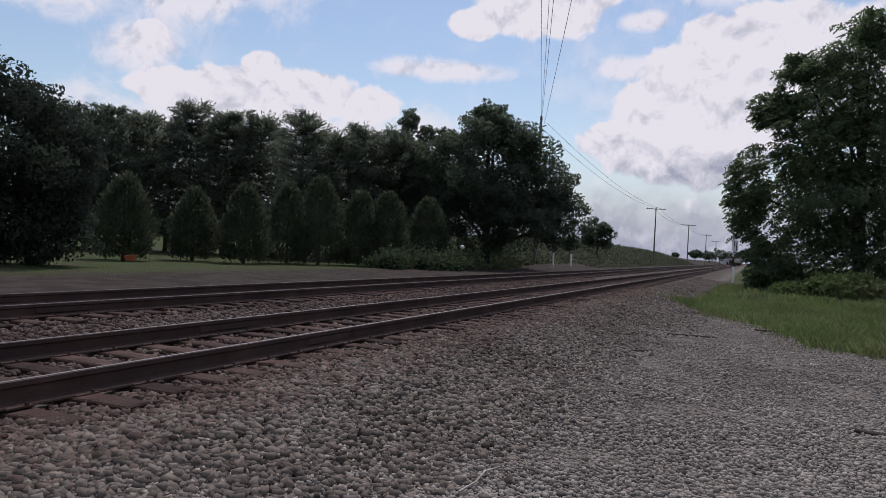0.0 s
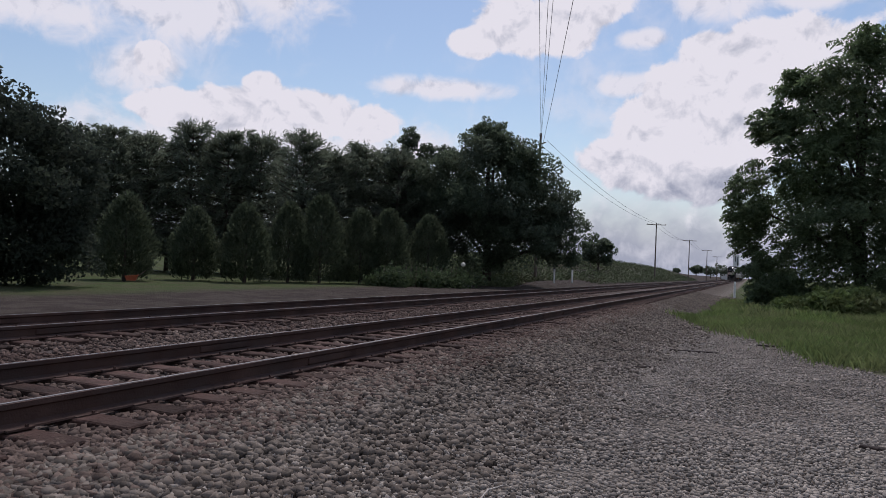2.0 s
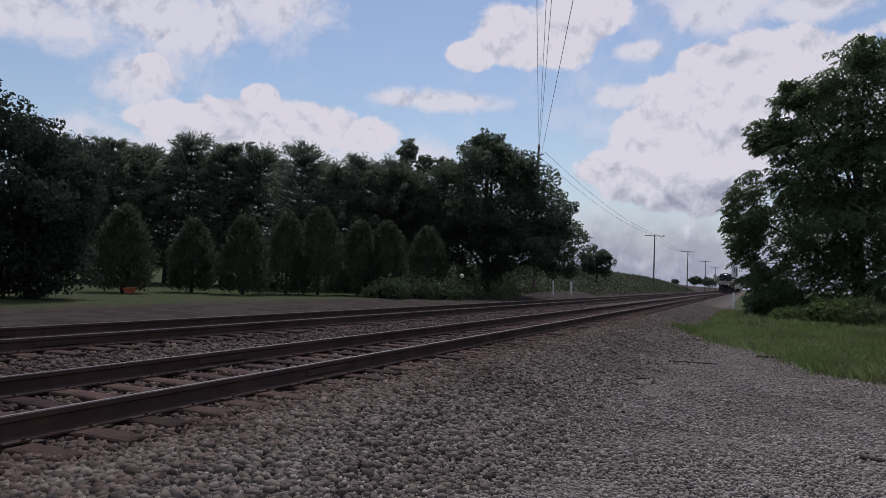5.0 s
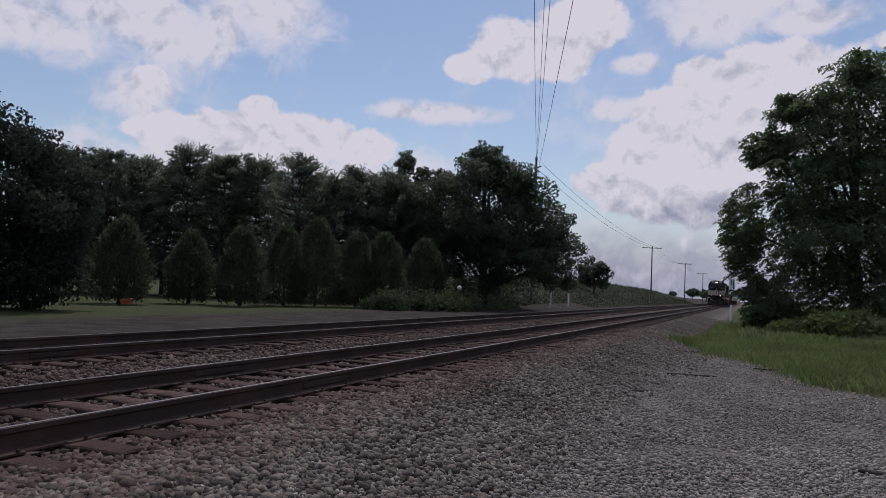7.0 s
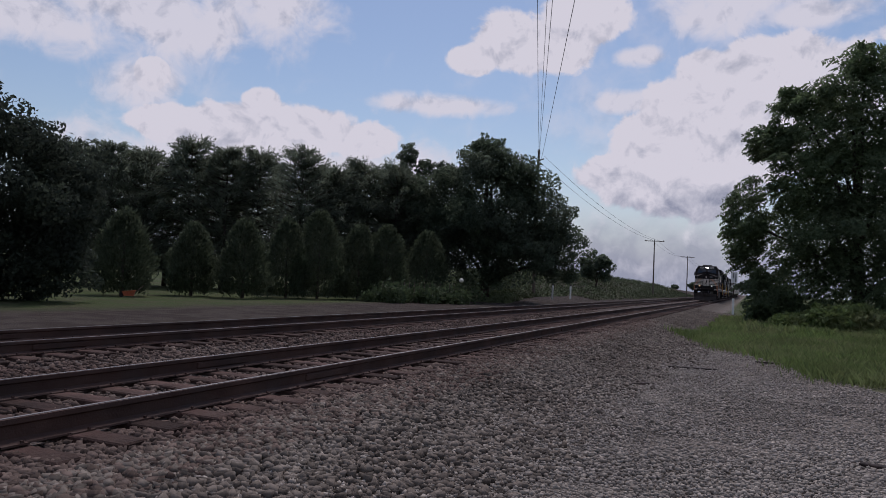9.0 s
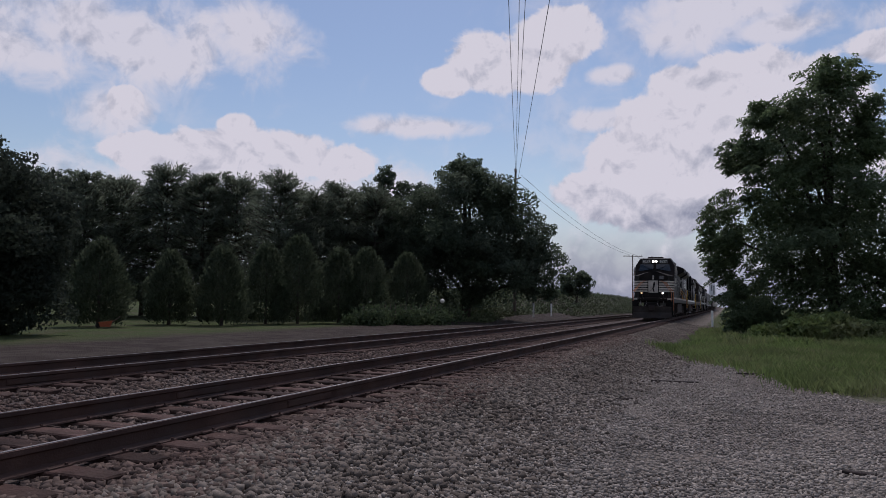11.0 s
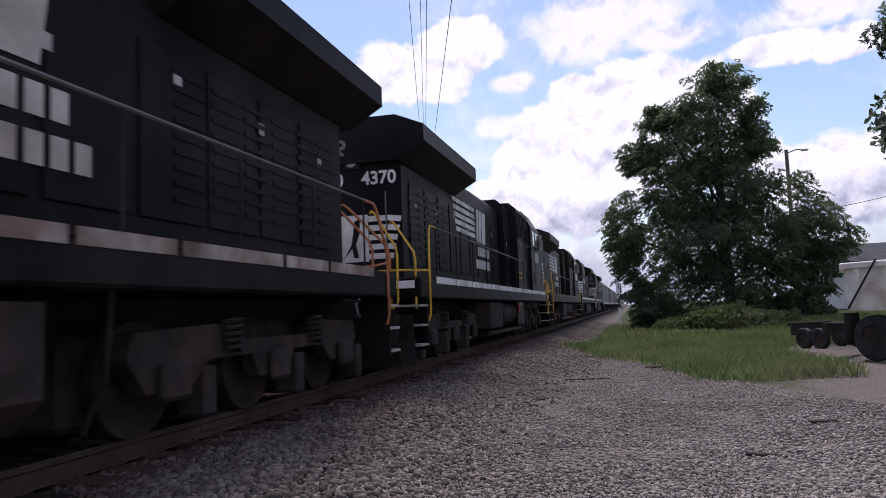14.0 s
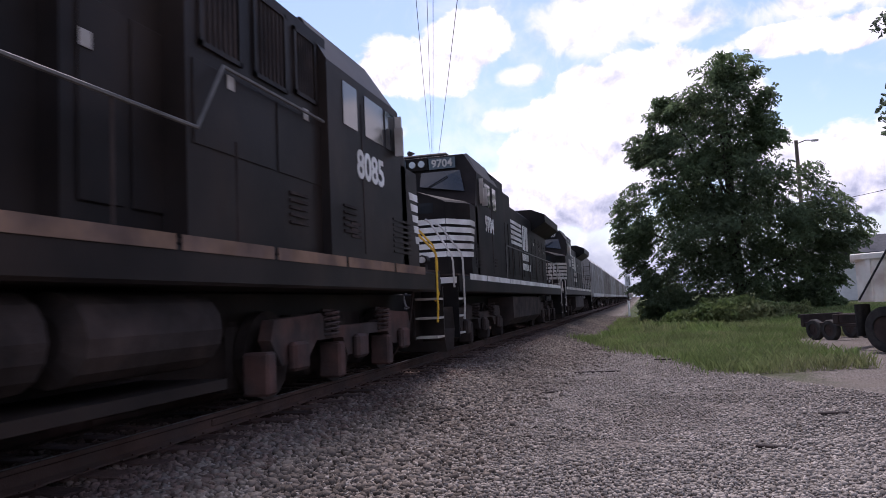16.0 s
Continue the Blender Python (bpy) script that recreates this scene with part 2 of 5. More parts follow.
M_GRASS = material("meadow grass blades", (0.15, 0.205, 0.07), 0.75, 0, 0.3, 0.6, random_by="island", second=(0.19, 0.205, 0.095), second_scale=0.5, leafy=0.4, spread=0.28)
M_WEED = material("bank weeds", (0.105, 0.13, 0.062), 0.8, 0, 0.25, 0.3, random_by="island", second=(0.13, 0.145, 0.075), second_scale=0.12, spread=0.2)
M_POLE = material("weathered utility pole timber", (0.13, 0.105, 0.085), 0.9, 0, 0.3, 4, 0.5, 25)
M_WIRE = material("dull wire", (0.03, 0.03, 0.032), 0.6, 0.3, 0.1, 5)
M_POST = material("white plastic marker post", (0.8, 0.8, 0.77), 0.5, 0, 0.12, 3)
M_SIGNFACE = material("white sign face", (0.8, 0.8, 0.8), 0.5, 0, 0.1, 3)
M_SIDING = material("white clapboard siding", (0.66, 0.66, 0.64), 0.7, 0, 0.08, 2)
M_ROOF = material("charcoal asphalt shingles", (0.06, 0.06, 0.065), 0.9, 0, 0.25, 3, 0.4, 30)
M_BED = material("scratched white dump body", (0.74, 0.70, 0.62), 0.6, 0, 0.15, 2, second=(0.55, 0.44, 0.36), second_scale=1.6)
M_TYRE = material("dusty black tyre rubber", (0.025, 0.024, 0.024), 0.85, 0, 0.3, 6, 0.4, 40, second=(0.05, 0.046, 0.042))
M_RED = material("faded red orange plastic", (0.45, 0.12, 0.06), 0.6, 0, 0.15, 5)
M_REDPAINT = material("red enamel", (0.26, 0.02, 0.025), 0.45, 0, 0.15, 5)
M_FLOWER = material("pale flower heads", (0.7, 0.68, 0.6), 0.7, 0, 0.1, 5)


def ground_material():
    """One sheet: gravel yard, rust-stained ballast along the rails, lawn, bare earth and meadow, divided by place with ragged borders."""
    m = bpy.data.materials.new("gravel yard and lawn")
    m.use_nodes = True
    N, L = m.node_tree.nodes, m.node_tree.links
    bsdf = N["Principled BSDF"]
    bsdf.inputs["Roughness"].default_value = 1.0
    bsdf.inputs["Specular IOR Level"].default_value = 0.08
    co = N.new("ShaderNodeTexCoord").outputs["Object"]
    sep = N.new("ShaderNodeSeparateXYZ")
    L.new(co, sep.inputs[0])

    def noise_tex(sc, det=6.0):
        n = N.new("ShaderNodeTexNoise")
        n.inputs["Scale"].default_value, n.inputs["Detail"].default_value = sc, det
        L.new(co, n.inputs["Vector"])
        return n.outputs["Fac"]

    def mth(op, a, b):
        n = N.new("ShaderNodeMath")
        n.operation = op
        for i, v in enumerate((a, b)):
            if isinstance(v, (int, float)):
                n.inputs[i].default_value = v
            else:
                L.new(v, n.inputs[i])
        return n.outputs[0]

    def step(src, lo, hi):
        n = N.new("ShaderNodeMapRange")
        n.interpolation_type = "SMOOTHSTEP"
        L.new(src, n.inputs[0])
        n.inputs[1].default_value, n.inputs[2].default_value = lo, hi
        return n.outputs[0]

    def mixed(fac, a, b):
        n = N.new("ShaderNodeMix")
        n.data_type = "RGBA"
        L.new(fac, n.inputs[0])
        for i, v in ((6, a), (7, b)):
            if isinstance(v, tuple):
                n.inputs[i].default_value = (*v, 1)
            else:
                L.new(v, n.inputs[i])
        return n.outputs[2]

    x, y = sep.outputs[0], sep.outputs[1]
    ragged = mth("MULTIPLY", mth("SUBTRACT", noise_tex(0.5), 0.5), 5.0)
    fine = mth("MULTIPLY", mth("SUBTRACT", noise_tex(2.5), 0.5), 1.6)
    vor = N.new("ShaderNodeTexVoronoi")
    vor.inputs["Scale"].default_value = 26.0
    L.new(co, vor.inputs["Vector"])
    chips = N.new("ShaderNodeValToRGB")
    L.new(vor.outputs["Color"], chips.inputs[0])
    chips.color_ramp.elements[0].color, chips.color_ramp.elements[1].color = (0.145, 0.127, 0.111, 1), (0.285, 0.251, 0.219, 1)
    gravel = mixed(step(noise_tex(0.9), 0.45, 0.7), chips.outputs[0], (0.212, 0.180, 0.157))
    # chips darken towards their edges: shade in the gaps put into the colour
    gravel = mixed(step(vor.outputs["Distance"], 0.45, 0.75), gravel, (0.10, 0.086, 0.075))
    rusty = mixed(step(noise_tex(3.0), 0.4, 0.6), (0.075, 0.055, 0.048), (0.11, 0.09, 0.082))
    earth = mixed(step(noise_tex(1.2), 0.4, 0.6), (0.048, 0.038, 0.033), (0.07, 0.058, 0.05))
    lawn = mixed(step(noise_tex(0.6), 0.4, 0.65), (0.062, 0.082, 0.032), (0.075, 0.078, 0.042))
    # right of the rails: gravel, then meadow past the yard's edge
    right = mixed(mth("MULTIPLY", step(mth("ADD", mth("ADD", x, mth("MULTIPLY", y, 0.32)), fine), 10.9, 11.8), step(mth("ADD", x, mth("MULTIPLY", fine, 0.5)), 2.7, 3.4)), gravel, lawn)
    truckpark = step(mth("ADD", x, fine), 6.6, 7.8)
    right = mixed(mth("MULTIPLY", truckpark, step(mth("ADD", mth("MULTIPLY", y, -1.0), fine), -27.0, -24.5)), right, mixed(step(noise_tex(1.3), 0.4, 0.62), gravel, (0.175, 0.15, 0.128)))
    # shoulder ground coloured dark, painting in the shade between the loose ballast stones
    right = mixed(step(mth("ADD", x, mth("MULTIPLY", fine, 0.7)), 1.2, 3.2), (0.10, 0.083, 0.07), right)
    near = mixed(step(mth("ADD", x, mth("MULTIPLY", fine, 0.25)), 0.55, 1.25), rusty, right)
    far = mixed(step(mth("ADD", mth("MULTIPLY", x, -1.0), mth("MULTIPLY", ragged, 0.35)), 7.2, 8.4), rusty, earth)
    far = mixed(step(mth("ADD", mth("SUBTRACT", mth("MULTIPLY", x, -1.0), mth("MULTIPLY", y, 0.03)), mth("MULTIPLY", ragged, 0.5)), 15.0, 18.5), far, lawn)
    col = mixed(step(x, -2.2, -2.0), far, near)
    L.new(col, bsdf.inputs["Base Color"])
    b = N.new("ShaderNodeBump")
    b.inputs["Strength"].default_value, b.inputs["Distance"].default_value = 1.0, 0.04
    b.invert = True
    L.new(vor.outputs["Distance"], b.inputs["Height"])
    L.new(b.outputs[0], bsdf.inputs["Normal"])
    return m


M_GROUND = ground_material()


# ---------------------------------------------------------------- mesh helpers
def part(name, bm, mat, parent=None, label="", smooth=False):
    me = bpy.data.meshes.new(name)
    bm.normal_update()
    bm.to_mesh(me)
    bm.free()
    me.materials.append(mat)
    if smooth:
        me.polygons.foreach_set("use_smooth", [True] * len(me.polygons))
    ob = new(name, me)
    if parent:
        ob.parent = parent
    if label:
        ob["label"] = label
    return ob


def arrays(name, verts, faces, mat, parent=None, smooth=False):
    """A mesh object from numpy vertices and equal-sized faces."""
    me = bpy.data.meshes.new(name)
    verts, faces = np.asarray(verts, np.float32), np.asarray(faces, np.int32)
    k = faces.shape[1]
    me.vertices.add(len(verts)), me.loops.add(faces.size), me.polygons.add(len(faces))
    me.vertices.foreach_set("co", verts.ravel())
    me.loops.foreach_set("vertex_index", faces.ravel())
    me.polygons.foreach_set("loop_start", np.arange(0, faces.size, k, dtype=np.int32))
    me.polygons.foreach_set("use_smooth", np.full(len(faces), smooth))
    me.update(calc_edges=True)
    me.materials.append(mat)
    ob = new(name, me)
    if parent:
        ob.parent = parent
    return ob


def box(bm, x0, x1, y0, y1, z0, z1, bevel=0.0):
    m = Matrix.Translation(((x0 + x1) / 2, (y0 + y1) / 2, (z0 + z1) / 2)) @ Matrix.Diagonal((abs(x1 - x0), abs(y1 - y0), abs(z1 - z0), 1))
    r = bmesh.ops.create_cube(bm, size=1, matrix=m)
    if bevel:
        es = {e for v in r["verts"] for e in v.link_edges}
        bmesh.ops.bevel(bm, geom=list(es), offset=bevel, segments=1, affect="EDGES")
    return bm


def boxes(*args, bevel=0.0):
    bm = bmesh.new()
    for a in args:
        box(bm, *a, bevel=bevel)
    return bm


def loft(rings, bm=None, closed=True):
    """Skin rings of points of equal count, capped at both ends."""
    bm = bm or bmesh.new()
    rows = [[bm.verts.new(p) for p in ring] for ring in rings]
    n = len(rows[0])
    for a, b in zip(rows, rows[1:]):
        for i in range(n if closed else n - 1):
            bm.faces.new((a[i], a[(i + 1) % n], b[(i + 1) % n], b[i]))
    if closed:
        bm.faces.new(rows[0][::-1]), bm.faces.new(rows[-1])
    bmesh.ops.recalc_face_normals(bm, faces=bm.faces)
    return bm


def prism_x(profile, x0, x1, bm=None):
    """A profile of (y, z) points drawn out from x0 to x1."""
    return loft([[(x, y, z) for y, z in profile] for x in (x0, x1)], bm)


def prism_y(profile, y0, y1, bm=None):
    return loft([[(x, y, z) for x, z in profile] for y in (y0, y1)], bm)


def tube(points, r, bm=None, sides=6):
    bm = bm or bmesh.new()
    pts = [Vector(p) for p in points]
    rings = []
    for i, p in enumerate(pts):
        d = (pts[min(i + 1, len(pts) - 1)] - pts[max(i - 1, 0)]).normalized()
        u = d.cross(Vector((0.31, 0.17, 0.93))).normalized()
        v = d.cross(u)
        rr = r[i] if isinstance(r, (list, tuple)) else r
        rings.append([p + (u * math.cos(a) + v * math.sin(a)) * rr for a in [2 * math.pi * k / sides for k in range(sides)]])
    return loft(rings, bm)


def cyl_x(bm, x0, x1, y, z, r, sides=20):
    return loft([[(x, y + r * math.cos(2 * math.pi * k / sides), z + r * math.sin(2 * math.pi * k / sides)) for k in range(sides)] for x in (x0, x1)], bm)


def cyl_y(bm, y0, y1, x, z, r, sides=16):
    return loft([[(x + r * math.cos(2 * math.pi * k / sides), y, z + r * math.sin(2 * math.pi * k / sides)) for k in range(sides)] for y in (y0, y1)], bm)


def text_mesh(body, size, depth=0.006):
    cu = bpy.data.curves.new("number", "FONT")
    cu.body, cu.size, cu.extrude, cu.offset = body, size, depth, size * 0.022
    cu.align_x = "CENTER"
    tmp = new("number", cu)
    me = bpy.data.meshes.new_from_object(tmp.evaluated_get(bpy.context.evaluated_depsgraph_get()))
    bpy.data.objects.remove(tmp)
    bpy.data.curves.remove(cu)
    return me


def thing(name, label, category, m=None, group=""):
    e = new(name)
    if m is not None:
        e.matrix_world = m
    return tagged(e, label, category, group)


# ---------------------------------------------------------------- ground
def smooth01(a, b, v):
    t = np.clip((v - a) / (b - a), 0, 1)
    return t * t * (3 - 2 * t)


def ground_height(x, y):
    """Track bed, its shoulders, the yard, the lawn and the green bank beyond it."""
    x, y = np.asarray(x, float), np.asarray(y, float)
    z = np.full(np.broadcast(x, y).shape, -0.225)
    z = z - 0.275 * smooth01(0.75, 2.6, x)
    z = z - 0.30 * smooth01(6.6, 8.6, -x)
    z = z + 0.05 * np.sin(x * 0.9 + y * 0.37) * np.sin(y * 0.61 - x * 0.2) * smooth01(2.6, 4.5, x)
    z = z + 0.35 * smooth01(6.5, 12, x) * smooth01(22, 40, y)
    bank = smooth01(11.5, 24, -x) * smooth01(62, 105, y) * (1 - 0.5 * smooth01(170, 420, y))
    z = z + 3.3 * bank
    z = z + 0.5 * smooth01(10.5, 13, -x) * smooth01(55, 66, y)
    return z


def build_ground():
    xs = np.concatenate([[-1500, -700, -300, -150, -90], np.arange(-60, -9, 1.5), np.arange(-9, 12, 0.25), np.arange(12, 60, 2.0), [80, 150, 300, 700, 1500]])
    ys = np.concatenate([[-600, -200, -80, -40], np.arange(-20, 40, 0.4), np.arange(40, 160, 2.0), np.arange(160, 460, 12.0), [600, 900, 1500, 3000]])
    gx, gy = np.meshgrid(xs, ys)
    z = ground_height(gx, gy)
    rough = np.array([[noise.noise((a * 1.7, b * 1.7, 0)) for a in xs] for b in ys])
    z = z + rough * 0.022 * ((gx > -9) & (gx < 12))
    v = np.stack([gx, gy, z], -1).reshape(-1, 3)
    i = np.arange(len(ys) - 1)[:, None] * len(xs) + np.arange(len(xs) - 1)[None]
    f = np.stack([i, i + 1, i + 1 + len(xs), i + len(xs)], -1).reshape(-1, 4)
    ob = arrays("ground", v, f, M_GROUND)
    tagged(ob, "grey gravel yard, ballast, bare earth and mown lawn", "ground", kind="structure")


build_ground()


def stones(name, n, area, size, mat, label, seed, lift=0.3):
    """Loose angular stones strewn over the ground: blunt eight-cornered lumps knocked out of shape, joined in one mesh."""
    rng = np.random.default_rng(seed)
    x, y = area(rng, n)
    n = len(x)
    z = ground_height(x, y)
    base = np.array([(-1, -1, -0.9), (1, -1, -0.9), (1, 1, -0.9), (-1, 1, -0.9), (0, -1.25, 0.9), (1.25, 0, 0.9), (0, 1.25, 0.9), (-1.25, 0, 0.9)], float) * 0.5
    face = np.array([(0, 2, 1), (0, 3, 2), (4, 5, 6), (4, 6, 7), (0, 1, 4), (1, 5, 4), (1, 2, 5), (2, 6, 5), (2, 3, 6), (3, 7, 6), (3, 0, 7), (0, 4, 7)])
    s = size * rng.uniform(0.55, 1.35, n)[:, None, None]
    p = (base[None] + rng.uniform(-0.22, 0.22, (n, 8, 3))) * np.stack([rng.uniform(0.85, 1.25, n), rng.uniform(0.75, 1.1, n), rng.uniform(0.65, 1.05, n)], -1)[:, None, :] * s
    a, b = rng.uniform(0, 6.28, n), rng.normal(0, 0.45, n)
    ca, sa, cb, sb = np.cos(a), np.sin(a), np.cos(b), np.sin(b)
    q = p.copy()
    q[..., 1], q[..., 2] = p[..., 1] * cb[:, None] - p[..., 2] * sb[:, None], p[..., 1] * sb[:, None] + p[..., 2] * cb[:, None]
    w = q.copy()
    w[..., 0], w[..., 1] = q[..., 0] * ca[:, None] - q[..., 1] * sa[:, None], q[..., 0] * sa[:, None] + q[..., 1] * ca[:, None]
    w += np.stack([x, y, z + lift * s[:, 0, 0] * rng.uniform(0.2, 1.2, n)], -1)[:, None, :]
    f = (np.arange(n)[:, None, None] * 8 + face[None]).reshape(-1, 3)
    return tagged(arrays(name, w.reshape(-1, 3), f, mat, smooth=True), label, "gravel", kind="stuff")


def off_ties(y):
    return np.abs((y + 3.0 + 0.265) % 0.53 - 0.265) > 0.12


def near_shoulder(rng, n):
    i = np.arange(n)
    y = 1.0 + 60 * ((i * 0.7548776662) % 1) ** 2.2
    u = (i * 0.5698402909) % 1
    x = 0.72 + 2.5 * u + rng.normal(0, 0.02, n)
    keep = rng.random(n) < np.clip((1.0 - u) * 1.7, 0.05, 1)
    return x[keep], y[keep]


def tie_ends(rng, n):
    y = 1.0 + 30 * rng.random(n) ** 1.6
    x = rng.uniform(0.12, 1.25, n) + rng.normal(0, 0.08, n)
    keep = (x > 0.1) & ((x > 0.55) | off_ties(y) | (rng.random(n) < 0.55))
    return x[keep], y[keep]


def verge(rng, n):
    return rng.uniform(2.2, 3.6, n), 16 + 46 * rng.random(n) ** 0.8


def between_rails(rng, n):
    x, y = rng.uniform(-7.6, 0.1, n), 2.0 + 38 * rng.random(n) ** 1.5
    keep = off_ties(y) | ((x > -3.4) & (x < -2.1)) | (x < -6.4) | (rng.random(n) < 0.75)
    for r in (0.0, -1.505, -4.263, -5.768):
        keep &= np.abs(x - r) > 0.1
    return x[keep], y[keep]


def yard(rng, n):
    i = np.arange(n)
    y = 1.6 + 20 * ((i * 0.7548776662) % 1) ** 2.0
    x = (-0.4 + 1.4 * ((i * 0.5698402909) % 1)) * (2.5 + 0.55 * y) + 2.4 + rng.normal(0, 0.006, n)
    keep = (x > 1.5 + rng.normal(0, 0.7, n)) & (x + 0.32 * y < 11.2) & (x < 9)
    return x[keep], y[keep]


stones("ballast_stone", 40000, near_shoulder, 0.046, M_STONE, "coarse grey crushed ballast stones on the track shoulder", 3)
stones("track_ballast", 38000, between_rails, 0.046, M_OILY, "grey brown ballast stones between the ties", 4)
stones("tie_ballast", 18000, tie_ends, 0.046, M_OILY, "dark rust-stained ballast stones round the tie ends", 8)
stones("verge_gravel", 3500, verge, 0.05, M_STONE, "loose grey gravel along the railway verge", 9)
stones("gravel_chip", 80000, yard, 0.029, M_CHIP, "pale grey gravel chips strewn over the yard", 5)


# ---------------------------------------------------------------- tracks
GAUGE = 1.505
TRACKS = (0.0, -4.263)
Y0, Y1 = -30.0, 620.0


def rail_profile(c):
    """A flat-footed rail section about x = c, its head at z = 0."""
    half = [(0.036, 0.0), (0.037, -0.035), (0.012, -0.05), (0.010, -0.135), (0.072, -0.158), (0.075, -0.171)]
    return [(c + x, z) for x, z in half] + [(c - x, z) for x, z in half[::-1]]


def build_tracks():
    tie_bm = boxes((-1.3, 1.3, -0.115, 0.115, -0.155, 0.0), bevel=0.012)
    tie_me = bpy.data.meshes.new("tie")
    tie_bm.to_mesh(tie_me)
    tie_bm.free()
    tie_me.materials.append(M_TIE)
    plate_me = bpy.data.meshes.new("tie_plate")
    bm = boxes((-0.1, 0.1, -0.1, 0.1, 0, 0.014), (-0.095, -0.08, -0.06, -0.04, 0.014, 0.032), (0.08, 0.095, 0.04, 0.06, 0.014, 0.032))
    bm.to_mesh(plate_me)
    bm.free()
    plate_me.materials.append(M_RUST)
    rng = random.Random(11)
    for c in TRACKS:
        mid = c - GAUGE / 2
        tr = thing("railway_track", "rusty standard gauge railway track on ballast", "railway track", group="parallel tracks")
        tagged(tr, kind="structure")
        for r in (c, c - GAUGE):
            part("rail", prism_y(rail_profile(r), Y0, Y1), M_RUST, tr, "rusty steel rail")
            part("rail_head", boxes((r - 0.014, r + 0.014, Y0, Y1, -0.003, 0.0035)), M_SHINE, tr, "polished running surface")
        # rail joints with bolted bars
        for yj in (7.3, 19.2):
            for r in (c, c - GAUGE):
                part("joint_bar", boxes((r - 0.03, r + 0.03, yj - 0.45, yj + 0.45, -0.13, -0.055), bevel=0.01), M_RUST, tr)
        y = -3.0
        rest = []
        count = 0
        while y < 300:
            if y < 62 and count < 125:
                t = new("tie", tie_me)
                t.parent = tr
                t.matrix_local = pose(mid + rng.uniform(-0.06, 0.06), y + rng.uniform(-0.03, 0.03), -0.172 + rng.uniform(-0.012, 0.004), 0, 0, rng.uniform(-1.6, 1.6))
                if y < 26:
                    for r in (c, c - GAUGE):
                        p = new("tie_plate", plate_me)
                        p.parent = tr
                        p.matrix_local = pose(r, y, -0.172)
                count += 1
            else:
                rest.append(y)
            y += 0.53
        b = np.array([(sx * 1.3 + mid, sy * 0.115, z) for z in (-0.33, -0.178) for sx, sy in ((-1, -1), (1, -1), (1, 1), (-1, 1))])
        v = (b[None] + np.array([(0, yy, 0) for yy in rest])[:, None, :]).reshape(-1, 3)
        f = (np.arange(len(rest))[:, None, None] * 8 + np.array([(4, 5, 6, 7), (0, 1, 5, 4), (1, 2, 6, 5), (2, 3, 7, 6), (3, 0, 4, 7)])[None]).reshape(-1, 4)
        tagged(arrays("far_ties", v, f, M_TIE, tr), "weathered timber ties", kind="stuff")


build_tracks()


# ---------------------------------------------------------------- plants
def leaves(name, pts, size, mat, parent=None, seed=0, droop=0.0, aspect=0.55, ways=None):
    """Folded leaf clumps at the given points, each two triangles, turned at random."""
    rng = np.random.default_rng(seed)
    n = len(pts)
    d = rng.normal(0, 1, (n, 3)) if ways is None else ways + rng.normal(0, 0.35, (n, 3))
    d[:, 2] -= droop
    d /= np.linalg.norm(d, axis=1)[:, None] + 1e-9
    e = np.cross(d, rng.normal(0, 1, (n, 3)))
    e /= np.linalg.norm(e, axis=1)[:, None] + 1e-9
    k = np.cross(d, e)
    s = (size * rng.uniform(0.6, 1.4, n))[:, None]
    w = s * aspect * 0.5
    v = np.stack([pts - d * s * 0.5, pts + e * w + k * w * 0.4, pts + d * s * 0.5, pts - e * w + k * w * 0.4], 1).reshape(-1, 3)
    f = np.arange(n * 4).reshape(n, 4)
    f = np.concatenate([f[:, [0, 1, 2]], f[:, [0, 2, 3]]])
    return arrays(name, v, f, mat, parent)


def clump_points(rng, centres, radii, n, hollow=0.55):
    """Points in the outer shell of ellipsoid clumps, in number by their surface."""
    centres, radii = np.asarray(centres, float), np.asarray(radii, float)
    share = (radii[:, 0] * radii[:, 2]) ** 1.0
    pick = rng.choice(len(centres), n, p=share / share.sum())
    u = rng.normal(0, 1, (n, 3))
    u /= np.linalg.norm(u, axis=1)[:, None]
    r = hollow + (1 - hollow) * rng.random(n) ** 0.6
    return centres[pick] + u * radii[pick] * r[:, None]


def limb(bm, a, b, r0, r1, bend=0.25, rng=random):
    a, b = Vector(a), Vector(b)
    pts = [a.lerp(b, i / 4) + Vector((rng.uniform(-bend, bend), rng.uniform(-bend, bend), 0)) * math.sin(math.pi * i / 4) for i in range(5)]
    return tube(pts, [r0 + (r1 - r0) * i / 4 for i in range(5)], bm)


def frond_points(rng, base, centre, length, count):
    """Leaflets set in two rows along drooping compound leaves that grow outward from the crown's middle: places and directions."""
    n = len(base)
    out = base - centre + rng.normal(0, 2.2, (n, 3))
    out[:, 2] = out[:, 2] * 0.4 - 0.25 * np.linalg.norm(out, axis=1)
    out /= np.linalg.norm(out, axis=1)[:, None] + 1e-9
    side = np.cross(out, rng.normal(0, 0.35, (n, 3)) + (0, 0, 1))
    side /= np.linalg.norm(side, axis=1)[:, None] + 1e-9
    ln = length * rng.uniform(0.7, 1.3, n)
    pts, ways = [], []
    for j in range(count):
        t, s = (j // 2 + 0.6) / (count / 2), 1 if j % 2 else -1
        p = base + out * (ln * t)[:, None] + side * (s * 0.09)
        p[:, 2] -= 0.35 * ln * t * t
        pts.append(p), ways.append(side * s + out * 0.5 - np.array((0, 0, 0.35)))
    return np.concatenate(pts), np.concatenate(ways)


